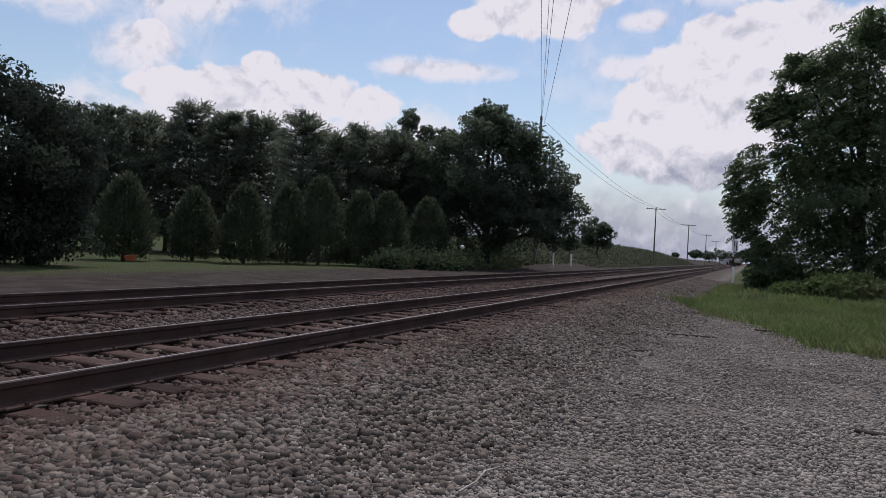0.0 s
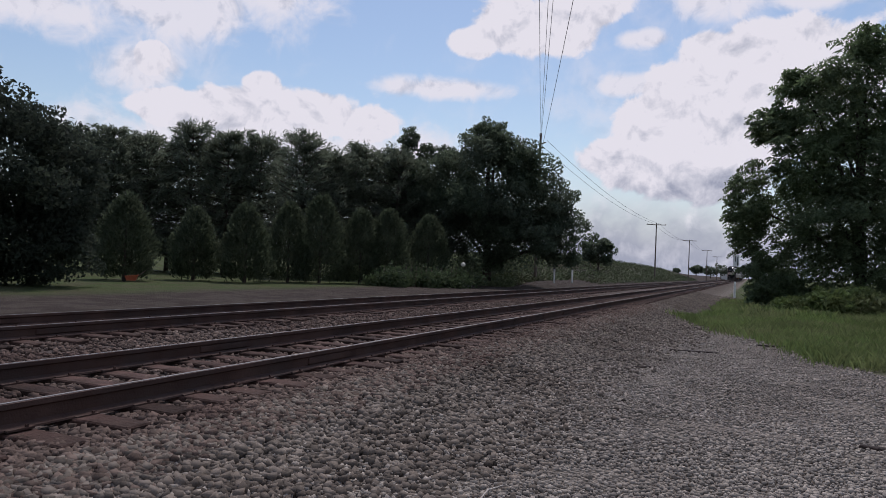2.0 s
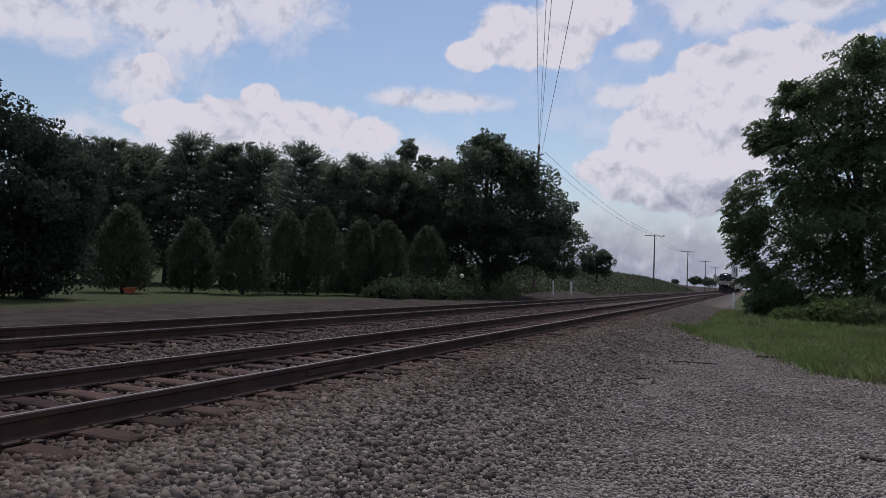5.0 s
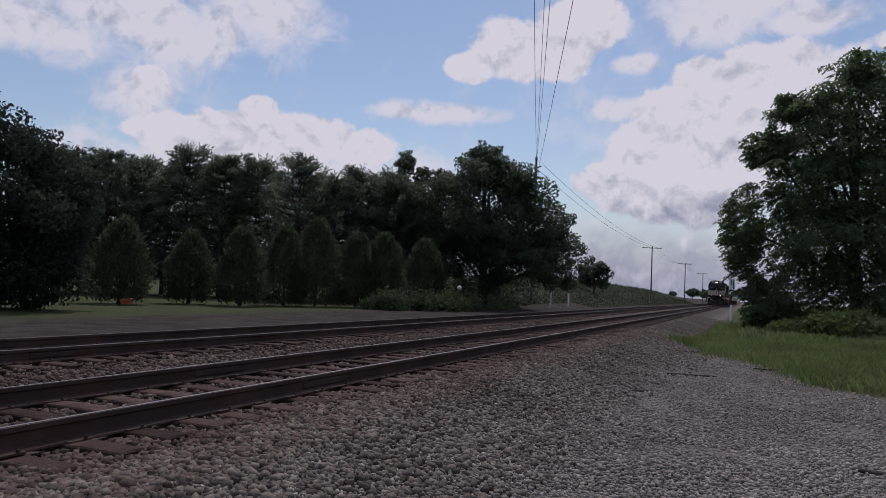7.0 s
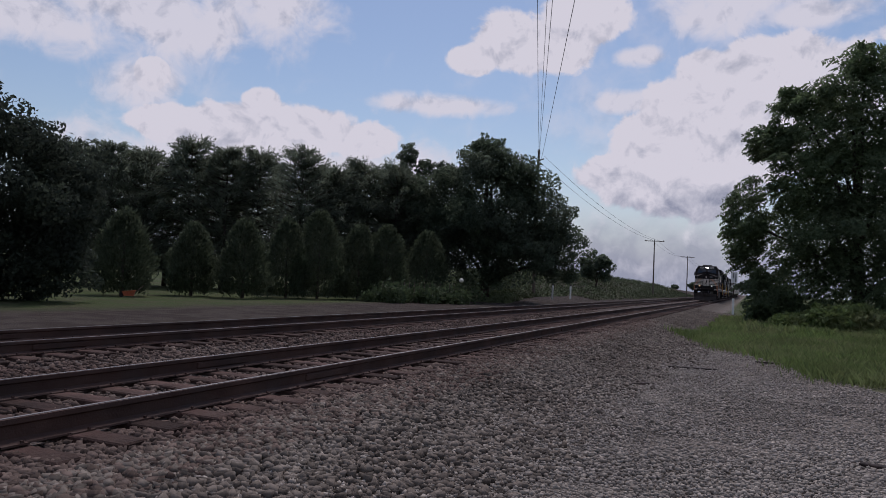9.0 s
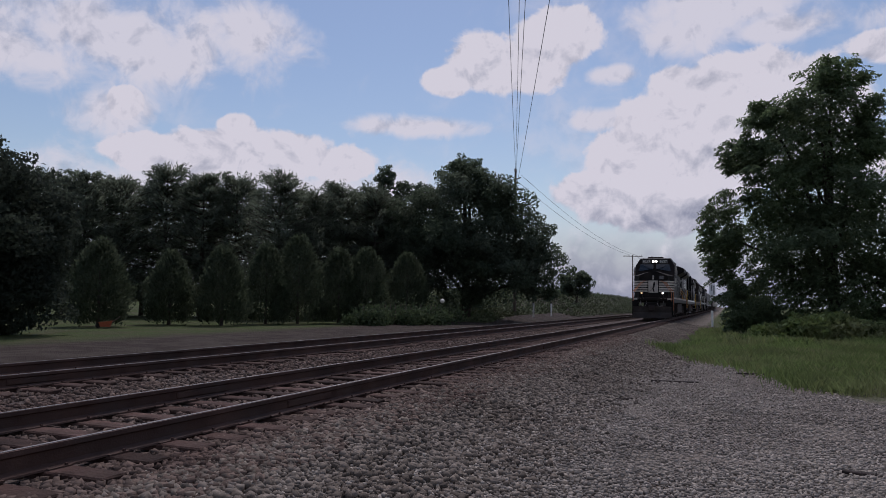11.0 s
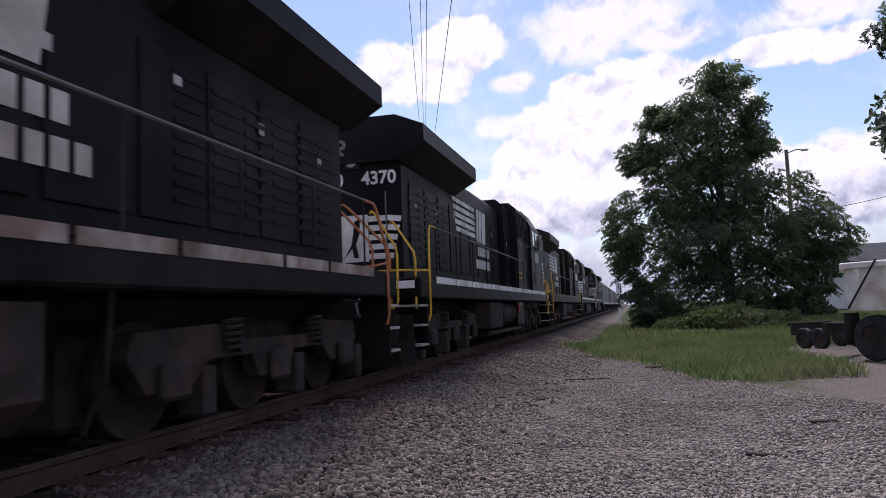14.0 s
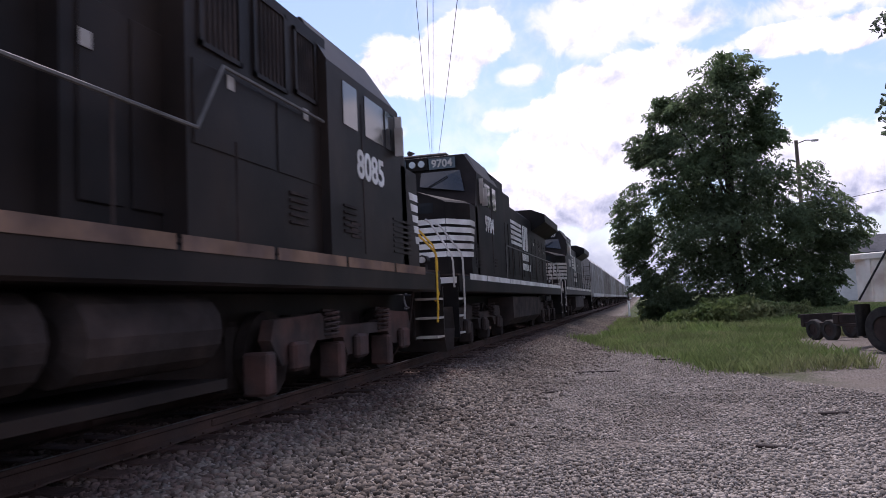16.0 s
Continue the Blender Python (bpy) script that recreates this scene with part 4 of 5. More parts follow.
def build_markers():
    for x, y, h, r in ((-12.28, 66.7, 1.72, 0.085), (-12.26, 74.1, 1.72, 0.085)):
        g = float(ground_height(x, y))
        p = thing("marker_post", "upright white marker post with a dark cap", "post", pose(x, y, g), "marker posts")
        part("post", tube([(0, 0, -0.2), (0, 0, 1.12 - g)], r, None, 8), M_POST, p)
        part("cap", tube([(0, 0, 1.12 - g), (0, 0, 1.26 - g)], [r * 1.05, r * 0.8], None, 8), M_WIRE, p, "dark cap")
    x, y = 3.5, 59.0
    g = float(ground_height(x, y))
    s = thing("lineside_sign", "white lineside sign on a two-tone post beside weeds", "sign", pose(x, y, g))
    part("post", tube([(0, 0, -0.2), (0, 0, 1.25)], 0.085, None, 8), M_POST, s, "white lower post")
    part("upper_post", tube([(0, 0, 1.25), (0, 0, 2.7)], 0.06, None, 8), M_UNDER, s, "dark upper post")
    part("sign_plate", boxes((-0.18, 0.26, -0.1, -0.06, 2.4, 3.25), bevel=0.01), M_SIGNFACE, s, "white rectangular plate with dark bars")
    part("bar", boxes((-0.03, 0.03, -0.112, -0.102, 2.75, 3.15)), M_WIRE, s)
    part("bar", boxes((0.12, 0.18, -0.112, -0.102, 2.45, 3.1)), M_WIRE, s)
    bm = bmesh.new()
    cyl_y(bm, -0.2, 0.0, 0.02, 2.12, 0.16)
    part("reflector", bm, M_SIGNFACE, s, "round white reflector")
    part("switch_box", boxes((0.04, 0.4, -0.15, 0.15, 1.55, 1.85), bevel=0.05), M_GREYED, s, "grey box")
    # orange pot by the evergreens
    x, y = bearing(45.9, 41)
    g = float(ground_height(x, y))
    w = thing("wheelbarrow", "tipped orange red wheelbarrow on the lawn", "wheelbarrow", pose(x, y, g, 0, 0, 40) @ Matrix.Scale(0.62, 4))
    part("tray", loft([[(-0.35, -0.25, 0.12), (0.35, -0.25, 0.12), (0.35, 0.25, 0.12), (-0.35, 0.25, 0.12)], [(-0.5, -0.35, 0.5), (0.55, -0.35, 0.62), (0.55, 0.35, 0.62), (-0.5, 0.35, 0.5)]]), M_RED, w)
    part("handle", tube([(0.3, -0.28, 0.3), (1.1, -0.3, 1.0)], 0.025), M_POLE, w)
    part("handle", tube([(0.3, 0.28, 0.3), (1.1, 0.3, 1.0)], 0.025), M_POLE, w)
    bm = bmesh.new()
    cyl_x(bm, -0.05, 0.05, 0, 0.18, 0.18)
    part("wheel", bm, M_TYRE, w, "small black wheel").matrix_local = pose(-0.55, 0, 0, 0, 0, 90)


build_markers()


def build_garden():
    """A staked vegetable bed beyond the far track."""
    rng = np.random.default_rng(77)
    a, b = Vector((*bearing(27.6, 49), 0)), Vector((*bearing(21.2, 52), 0))
    pts = []
    for i in range(60):
        t = rng.random()
        c = a.lerp(b, t)
        cx, cy = c.x + rng.normal(0, 0.9), c.y + rng.normal(0, 0.9)
        h = rng.uniform(0.5, 1.35)
        pts.append((cx, cy, float(ground_height(cx, cy)) + h * 0.5, h))
    bed = thing("vegetable_bed", "leafy vegetable plants tied to stakes", "garden bed")
    for i, (x, y, z, h) in enumerate(pts):
        q = rng.normal(0, 1, (170, 3)) * (0.32, 0.32, h * 0.28) + (x, y, z)
        tagged(leaves("plant", q, 0.22, M_VEG, bed, 300 + i, 0.3, 0.6), kind="stuff")
    for i in range(16):
        c = a.lerp(b, (i + 0.5) / 16)
        g = float(ground_height(c.x, c.y))
        part("stake", tube([(c.x, c.y, g - 0.1), (c.x + 0.05, c.y, g + 1.4)], 0.025), M_POLE, bed)
    for x, y, z in ((*bearing(25.85, 49.5), 0.1), (*bearing(23.4, 50.5), 0.0), (*bearing(21.2, 51), 1.15), (*bearing(21.9, 52), 0.2)):
        r = bmesh.new()
        bmesh.ops.create_icosphere(r, subdivisions=2, radius=0.16, matrix=Matrix.Translation((x, y, z)))
        part("flower_head", r, M_FLOWER, bed, "pale flower head")


build_garden()


def build_yard_bits():
    """Dark sticks and clods lying on the gravel."""
    for x, y, l, a in ((3.5, 15.4, 0.95, 6), (5.0, 17.9, 0.7, 8), (5.6, 7.9, 0.28, -20), (6.6, 9.8, 0.35, 15), (2.9, 12.2, 0.3, 40)):
        g = float(ground_height(x, y))
        ob = part("weathered_board", boxes((-l / 2, l * 0.1, -0.05, 0.03, 0, 0.03), (-l * 0.05, l / 2, -0.03, 0.06, 0.004, 0.028), bevel=0.008), M_UNDER)
        ob.matrix_world = pose(x, y, g + 0.005, 0, 0, a)
        tagged(ob, "dark weathered scrap of timber on gravel", "board", "scraps on the gravel")
    x, y = 2.9, 4.5
    g = float(ground_height(x, y))
    tagged(part("dry_twig", tube([(x - 0.02, y - 0.3, g + 0.035), (x + 0.02, y - 0.1, g + 0.05), (x - 0.01, y + 0.15, g + 0.045), (x + 0.03, y + 0.35, g + 0.03)], [0.008, 0.007, 0.006, 0.004]), M_GREYED), "thin pale dry twig on the gravel", "twig")


build_yard_bits()


def window(parent, x, y, z, w, h):
    """A double casement set in a wall that faces -y."""
    f = part("window", boxes((x - w / 2 - 0.08, x + w / 2 + 0.08, y - 0.05, y + 0.05, z - 0.08, z + h + 0.08)), M_WHITE, parent, "white framed window")
    for s in (-1, 1):
        part("pane", boxes((x + s * w / 4 - w / 4 + 0.04, x + s * w / 4 + w / 4 - 0.04, y - 0.075, y - 0.055, z, z + h)), M_GLASSY, f, "dark glass")


def build_houses():
    x0, y0 = bearing(-11.7, 72)
    g = float(ground_height(x0, y0))
    h = thing("house", "white clapboard house with a charcoal shingle roof", "house", pose(x0, y0, g - 0.1, 0, 0, -6))
    part("wall", boxes((0, 2.6, 0, 8, 0, 4.3)), M_SIDING, h)
    part("wall", boxes((2.6, 13, 0.8, 8.5, 0, 4.2)), M_SIDING, h)
    for k in range(14):
        part("clapboard", boxes((-0.02, 2.62, -0.025, 0.0, 0.15 + k * 0.29, 0.40 + k * 0.29)), M_SIDING, h)
    part("roof", prism_x([(-0.5, 4.25), (4.2, 6.0), (9.0, 4.25), (9.0, 4.05), (4.2, 5.8), (-0.5, 4.05)], 2.2, 13.6), M_ROOF, h, "charcoal shingle roof")
    part("roof", prism_x([(-0.4, 4.35), (4.0, 5.6), (8.4, 4.35), (8.4, 4.2), (4.0, 5.45), (-0.4, 4.2)], -0.4, 2.9), M_ROOF, h, "charcoal shingle roof")
    window(h, 0.9, 0.0, 1.7, 0.55, 1.5)
    window(h, 1.85, 0.0, 1.7, 0.65, 1.5)
    window(h, 6.0, 0.8, 1.5, 1.6, 1.4)
    x0, y0 = bearing(1.35, 560)
    f = thing("distant_house", "small white house near the horizon", "house", pose(x0, y0, float(ground_height(x0, y0))))
    part("wall", boxes((-6, 6, 0, 7, 0, 4.5)), M_SIDING, f)
    part("roof", prism_x([(-0.6, 4.4), (3.5, 6.6), (7.6, 4.4)], -6.5, 6.5), M_ROOF, f, "dark roof")
    part("door", boxes((-0.6, 0.6, -0.08, -0.01, 0, 2.2)), M_UNDER, f, "dark door")


build_houses()


def build_truck():
    """An old dump truck with its body towards the yard, a low trailer tongue behind it."""
    x0, y0 = bearing(-16.5, 20.5)
    g = float(ground_height(x0, y0))
    t = thing("dump_truck", "old dump truck with a scuffed white tipping body", "truck", pose(x0, y0, g, 0, 0, -52))
    # local: x along the truck to its cab, y across, tail at x = 0
    part("chassis", boxes((-1.3, 5.5, -0.45, -0.3, 0.62, 0.85), (-1.3, 5.5, 0.3, 0.45, 0.62, 0.85), (-1.3, -1.15, -0.5, 0.5, 0.6, 0.85), bevel=0.015), M_UNDER, t, "dark steel frame rails")
    part("dump_body", loft([[(0.0, -1.2, 1.15), (0.0, 1.2, 1.15), (0.0, 1.2, 2.15), (0.0, -1.2, 2.15)], [(3.6, -1.2, 1.15), (3.6, 1.2, 1.15), (3.7, 1.2, 2.3), (3.7, -1.2, 2.3)]]), M_BED, t, "scuffed white steel tipping body")
    part("top_rail", boxes((-0.06, 3.75, -1.29, -1.15, 2.12, 2.27), (-0.06, 3.75, 1.15, 1.29, 2.12, 2.27), (-0.08, 0.06, -1.28, 1.28, 2.08, 2.2), bevel=0.02), M_BED, t)
    for k in range(5):
        part("rib", boxes((0.3 + k * 0.75, 0.42 + k * 0.75, -1.27, -1.2, 1.18, 2.12)), M_BED, t)
        part("rib", boxes((0.3 + k * 0.75, 0.42 + k * 0.75, 1.2, 1.27, 1.18, 2.12)), M_BED, t)
    part("tailgate", boxes((-0.07, -0.004, -1.12, 1.12, 1.2, 2.05), bevel=0.02), M_BED, t, "rust-streaked white tailgate")
    part("load", loft([[(0.1, -1.1, 2.1), (0.1, 1.1, 2.1), (3.5, 1.1, 2.2), (3.5, -1.1, 2.2)], [(1.4, -0.3, 2.75), (1.4, 0.3, 2.75), (2.6, 0.3, 2.85), (2.6, -0.3, 2.85)]]), M_ROOF, t, "dark heaped load")
    part("brace", tube([(0.1, -1.3, 1.2), (0.9, -1.33, 2.3)], 0.025), M_WIRE, t, "dark diagonal bar")
    for x in (0.55, 1.8, 5.0):
        for y in (-1.0, 1.0):
            wheel_y(t, x, y, 0.52, 0.3, M_UNDER if x < 1 else None)
    part("cab", loft([[(4.0, -1.1, 0.85), (4.0, 1.1, 0.85), (4.0, 1.1, 2.5), (4.0, -1.1, 2.5)], [(5.4, -1.1, 0.85), (5.4, 1.1, 0.85), (5.2, 1.0, 2.5), (5.2, -1.0, 2.5)]]), M_BED, t, "white cab")
    part("bonnet", boxes((5.4, 6.6, -0.8, 0.8, 0.8, 1.6), bevel=0.08), M_BED, t)
    part("mudflap", boxes((-0.12, -0.09, -1.2, -0.7, 0.35, 1.1)), M_TYRE, t)
    part("mudflap", boxes((-0.12, -0.09, 0.7, 1.2, 0.35, 1.1)), M_TYRE, t)
    # low equipment trailer hitched behind
    x0, y0 = bearing(-12.7, 25.0)
    g = float(ground_height(x0, y0))
    r = thing("flat_trailer", "low dark steel trailer frame beside the truck", "trailer", pose(x0, y0, g, 0, 0, -62) @ Matrix.Scale(0.85, 4))
    part("deck_frame", boxes((-0.4, 2.6, -0.8, -0.66, 0.5, 0.62), (-0.4, 2.6, 0.66, 0.8, 0.5, 0.62), (-0.5, -0.36, -0.85, 0.85, 0.45, 0.9), (1.0, 1.1, -0.7, 0.7, 0.5, 0.6), (2.5, 2.6, -0.7, 0.7, 0.5, 0.6), bevel=0.015), M_UNDER, r)
    part("bumper_plate", boxes((-0.56, -0.5, -0.9, 0.9, 0.78, 0.9)), M_TYRE, r)
    for y in (-0.75, 0.75):
        wheel_y(r, 0.1, y, 0.36, 0.22, M_UNDER)
        wheel_y(r, 0.85, y, 0.36, 0.22, M_UNDER)


def wheel_y(parent, x, y, r, w, rim_mat=None):
    n = 28
    prof = [(-w / 2, r * 0.60), (-w / 2, r * 0.93), (-w * 0.36, r), (w * 0.36, r), (w / 2, r * 0.93), (w / 2, r * 0.60)]
    bm = loft([[(x + pr * math.cos(2 * math.pi * k / n), y + px, r + pr * math.sin(2 * math.pi * k / n)) for px, pr in prof] for k in range(n + 1)])
    t = part("wheel", bm, M_TYRE, parent, "dusty black rubber tyre")
    bm = bmesh.new()
    cyl_y(bm, y - w * 0.3, y + w * 0.3, x, r, r * 0.62, 20)
    cyl_y(bm, y - w * 0.45, y + w * 0.45, x, r, r * 0.2, 12)
    part("rim", bm, rim_mat or M_GREYED, t, "dusty steel rim" if rim_mat else "dirty white steel rim")


build_truck()


# ---------------------------------------------------------------- the train
PITCH = 22.3
DECK = 1.66


def flat_bars(parent, rows, y, z, ch, cw, gap, mat, x):
    """Unreadable lettering: rows of upright bars on a side at x, each bar a plain block."""
    d = 0.006 if x > 0 else -0.006
    for r, count in enumerate(rows):
        bm = bmesh.new()
        for i in range(count):
            box(bm, min(x, x + d), max(x, x + d), y + i * (cw + gap), y + i * (cw + gap) + cw, z - r * ch * 1.45, z - r * ch * 1.45 + ch)
        part("lettering", bm, mat, parent, "row of plain white bars")


def slanted(parent, name, side, pts, mat, thick=0.006):
    """A flat panel of (y, z) points on the side at x = side."""
    d = thick if side > 0 else -thick
    return part(name, prism_x(pts, side, side + d), mat, parent)


def locomotive(number, paint, frame_mat, rail_mat, lit=False, stripe_mat=None, board=True, sill_mat=None):
    """A six-axle road diesel: local y runs from its cab end (0) to its long hood end (22.3), z from the rail head."""
    stripe_mat = stripe_mat or M_WHITE
    tone = {M_BLACK: "glossy black", M_BLACK_OLD: "sooty faded black"}.get(paint, "dusty brown-black")
    e = thing("locomotive", f"{tone} diesel locomotive with white stripes, number {number}", "locomotive", group="coupled locomotives")
    # underframe and walkway
    part("underframe", boxes((-1.5, 1.5, 0.75, 21.6, 1.30, DECK), (-0.6, 0.6, 0.3, 22.0, 0.75, 1.3), bevel=0.03), paint, e)
    part("walkway", boxes((-1.49, 1.49, 0.72, 21.62, DECK, DECK + 0.035)), M_UNDER, e)
    # bright sill panels
    rng = random.Random(int(number))
    for side in (-1, 1):
        y = 1.8
        while y < 20.4:
            l = rng.choice((1.15, 1.6, 1.85))
            bm = boxes((min(side * 1.5, side * 1.512), max(side * 1.5, side * 1.512), y, y + l, DECK - 0.07, DECK + 0.065))
            part("sill_panel", bm, sill_mat or stripe_mat, e)
            y += l + 0.09
    # wide nose: plan with chamfered corners, sloping lid
    def nose_ring(y, hw, edge, peak):
        return [(-hw, y, DECK), (hw, y, DECK), (hw, y, edge - 0.06), (hw - 0.1, y, edge), (0.22, y, peak), (-0.22, y, peak), (-hw + 0.1, y, edge), (-hw, y, edge - 0.06)]
    nose = part("nose", loft([nose_ring(1.2, 1.08, 3.42, 3.72), nose_ring(1.4, 1.2, 3.42, 3.73), nose_ring(1.85, 1.5, 3.42, 3.74), nose_ring(2.7, 1.5, 3.44, 3.76)]), paint, e)
    # cab, with sloped windscreen and chamfered roof
    def cab_ring(y, top, low=DECK, hw=1.5):
        return [(-hw, y, low), (hw, y, low), (hw, y, min(4.26, top - 0.05)), (min(hw, 1.16), y, top), (-min(hw, 1.16), y, top), (-hw, y, min(4.26, top - 0.05))]
    cab = part("cab", loft([cab_ring(2.45, 3.5), cab_ring(2.78, 4.3), cab_ring(2.95, 4.78), cab_ring(3.3, 4.86), cab_ring(5.6, 4.86)]), paint, e)
    nose.matrix_local = cab.matrix_local = pose(0, 0.25, 0)
    # windscreens lie on the slope
    for s in (-1, 1):
        bm = bmesh.new()
        q = [(s * 0.10, 2.60, 3.96), (s * 1.24, 2.53, 3.76), (s * 1.10, 2.755, 4.33), (s * 0.10, 2.755, 4.33)]
        loft([q, [(x, y - 0.035, z + 0.015) for x, y, z in q]], bm)
        w = part("windscreen", bm, M_GLASSY, cab, "dark reflecting windscreen")
        part("wiper", tube([(s * 0.3, 2.52, 3.93), (s * 0.8, 2.62, 4.2)], 0.014), M_WIRE, w)
        part("number_board", boxes((s * 0.30 if s > 0 else -0.98, 0.98 if s > 0 else -0.30, 2.76, 2.87, 4.42, 4.70)), M_GLASSY, cab, "dark number board")
        if board:
            nb = new("number", text_mesh(number, 0.27))
            nb.data.materials.append(M_GREYED)
            nb.parent, nb.matrix_local = cab, pose(s * 0.64, 2.752, 4.47, 90, 0, 0)
        # side glazing and number
        for y0, y1 in ((3.0, 3.42), (3.52, 4.3), (4.6, 5.1)):
            part("side_window", boxes((s * 1.492, s * 1.512, y0, y1, 3.52, 4.12)), M_GLASSY, cab, "dark sliding side window")
        part("wind_deflector", boxes((s * 1.52, s * 1.62, 2.92, 2.97, 3.5, 4.12)), M_GREYED, cab, "pale wind deflector")
        me = text_mesh(number, 0.56)
        me.materials.append(stripe_mat)
        nb = new("number", me)
        nb.parent = cab
        nb.matrix_local = Matrix(((0, 0, s, s * 1.505), (s, 0, 0, 4.1), (0, 1, 0, 2.88), (0, 0, 0, 1))) if s > 0 else Matrix(((0, 0, -1, -1.505), (-1, 0, 0, 4.1), (0, 1, 0, 2.88), (0, 0, 0, 1)))
        if lit:
            me = text_mesh("D9-40CW", 0.15)
            me.materials.append(M_GREYED)
            ob = new("model_marking", me)
            ob.parent = cab
            ob.matrix_local = Matrix(((0, 0, s, s * 1.505), (s, 0, 0, 4.5), (0, 1, 0, 2.70), (0, 0, 0, 1)))
            part("lettering", boxes((s * 1.5, s * 1.507, 3.62, 3.74, 2.62, 2.8), (s * 1.5, s * 1.507, 3.82, 3.94, 2.62, 2.8)), M_GREYED, cab, "two plain pale bars")
        part("louvre", boxes(*[(s * 1.50, s * 1.512, 4.6, 4.95, 2.0 + k * 0.085, 2.04 + k * 0.085) for k in range(3)]), M_UNDER, cab)
        part("louvre", boxes(*[(s * 1.50, s * 1.512, 2.3, 3.2, 1.9 + k * 0.085, 1.94 + k * 0.085) for k in range(7)]), paint, cab)
    # headlamps over the windscreens and ditch lamps on the front sill
    bm = bmesh.new()
    box(bm, -0.27, 0.27, 2.74, 2.9, 4.42, 4.72)
    part("lamp_housing", bm, paint, cab)
    for s in (-1, 1):
        bm = bmesh.new()
        cyl_y(bm, 2.70, 2.76, s * 0.12, 4.57, 0.085)
        part("headlamp", bm, M_LAMP if lit else M_LAMP_OFF, cab, "round headlamp")
        bm = bmesh.new()
        cyl_y(bm, 0.42, 0.50, s * 0.78, 2.01, 0.072)
        lamp = part("ditch_lamp", bm, (M_DITCH if s > 0 else M_DITCH_WARM) if lit else M_LAMP_OFF, e, "round ditch lamp")
        bm = bmesh.new()
        cyl_y(bm, 0.48, 0.72, s * 0.78, 2.01, 0.105)
        box(bm, s * 0.78 - 0.05, s * 0.78 + 0.05, 0.52, 0.70, 1.6, 1.95)
        part("lamp_housing", bm, paint, lamp)
    part("nose_window", boxes((0.46, 0.8, 1.185, 1.2, 3.12, 3.36)), M_GLASSY, nose, "small dark nose window")
    part("marker_plate", boxes((-0.06, 0.06, 1.17, 1.2, 3.08, 3.4)), M_GREYED, nose)
    for s in (-1, 1):
        part("mirror", boxes((s * 1.55, s * 1.68, 3.05, 3.1, 3.45, 3.9)), M_GREYED, cab, "pale side mirror")
        part("door_seam", boxes((s * 1.5, s * 1.508, 4.42, 4.45, 1.8, 3.95)), M_UNDER, cab)
    # roof gear: horns, air conditioner
    part("roof_box", boxes((-0.6, 0.6, 3.7, 5.0, 4.86, 4.98), bevel=0.04), paint, e)
    part("horn", tube([(-0.25, 3.2, 4.92), (-0.25, 3.6, 5.0)], [0.07, 0.02]), M_UNDER, e)
    # nose stripes wrap front and chamfer
    for k in range(5):
        z = 2.12 + k * 0.185
        part("stripe", boxes((-1.07, -0.43, 1.192, 1.2, z, z + 0.12)), stripe_mat, nose, "white nose stripe")
        part("stripe", boxes((0.43, 1.07, 1.192, 1.2, z, z + 0.12)), stripe_mat, nose, "white nose stripe")
        for s in (-1, 1):
            bm = bmesh.new()
            a, b = (s * 1.08, 1.2), (s * 1.5, 1.85)
            nx, ny = s * 0.008, -0.008
            loft([[(a[0], a[1], z), (b[0], b[1], z), (b[0], b[1], z + 0.12), (a[0], a[1], z + 0.12)], [(a[0] + nx, a[1] + ny, z), (b[0] + nx, b[1] + ny, z), (b[0] + nx, b[1] + ny, z + 0.12), (a[0] + nx, a[1] + ny, z + 0.12)]], bm)
            part("stripe", bm, stripe_mat, nose, "white nose stripe")
            slanted(nose, "stripe", s * 1.5, [(1.85, z), (2.0 + k * 0.07, z), (2.03 + k * 0.07, z + 0.12), (1.85, z + 0.12)], stripe_mat)
    part("emblem_panel", boxes((-0.36, 0.36, 1.176, 1.19, 2.06, 3.0)), stripe_mat, nose, "white emblem panel")
    part("emblem", prism_y([(-0.26, 2.12), (-0.05, 2.4), (0.02, 2.85), (0.14, 2.93), (0.12, 2.6), (0.04, 2.4), (0.1, 2.14), (0.0, 2.14), (-0.04, 2.33)], 1.168, 1.175), M_BLACK, nose, "plain dark slanting shape")
    part("nose_post", boxes((-0.42, -0.38, 1.17, 1.2, 1.75, 3.02)), paint, nose)
    part("nose_post", boxes((0.38, 0.42, 1.17, 1.2, 1.75, 3.02)), paint, nose)
    # front sill, anticlimber, plow, coupler
    part("anticlimber", boxes((-1.1, 1.1, 0.5, 0.78, 1.42, 1.62), bevel=0.03), paint, e)
    part("front_sill_panel", boxes((-1.45, -0.55, 0.735, 0.748, 1.5, 1.63)), stripe_mat, e, "white sill panel")
    part("front_sill_panel", boxes((0.55, 1.45, 0.735, 0.748, 1.5, 1.63)), stripe_mat, e, "white sill panel")
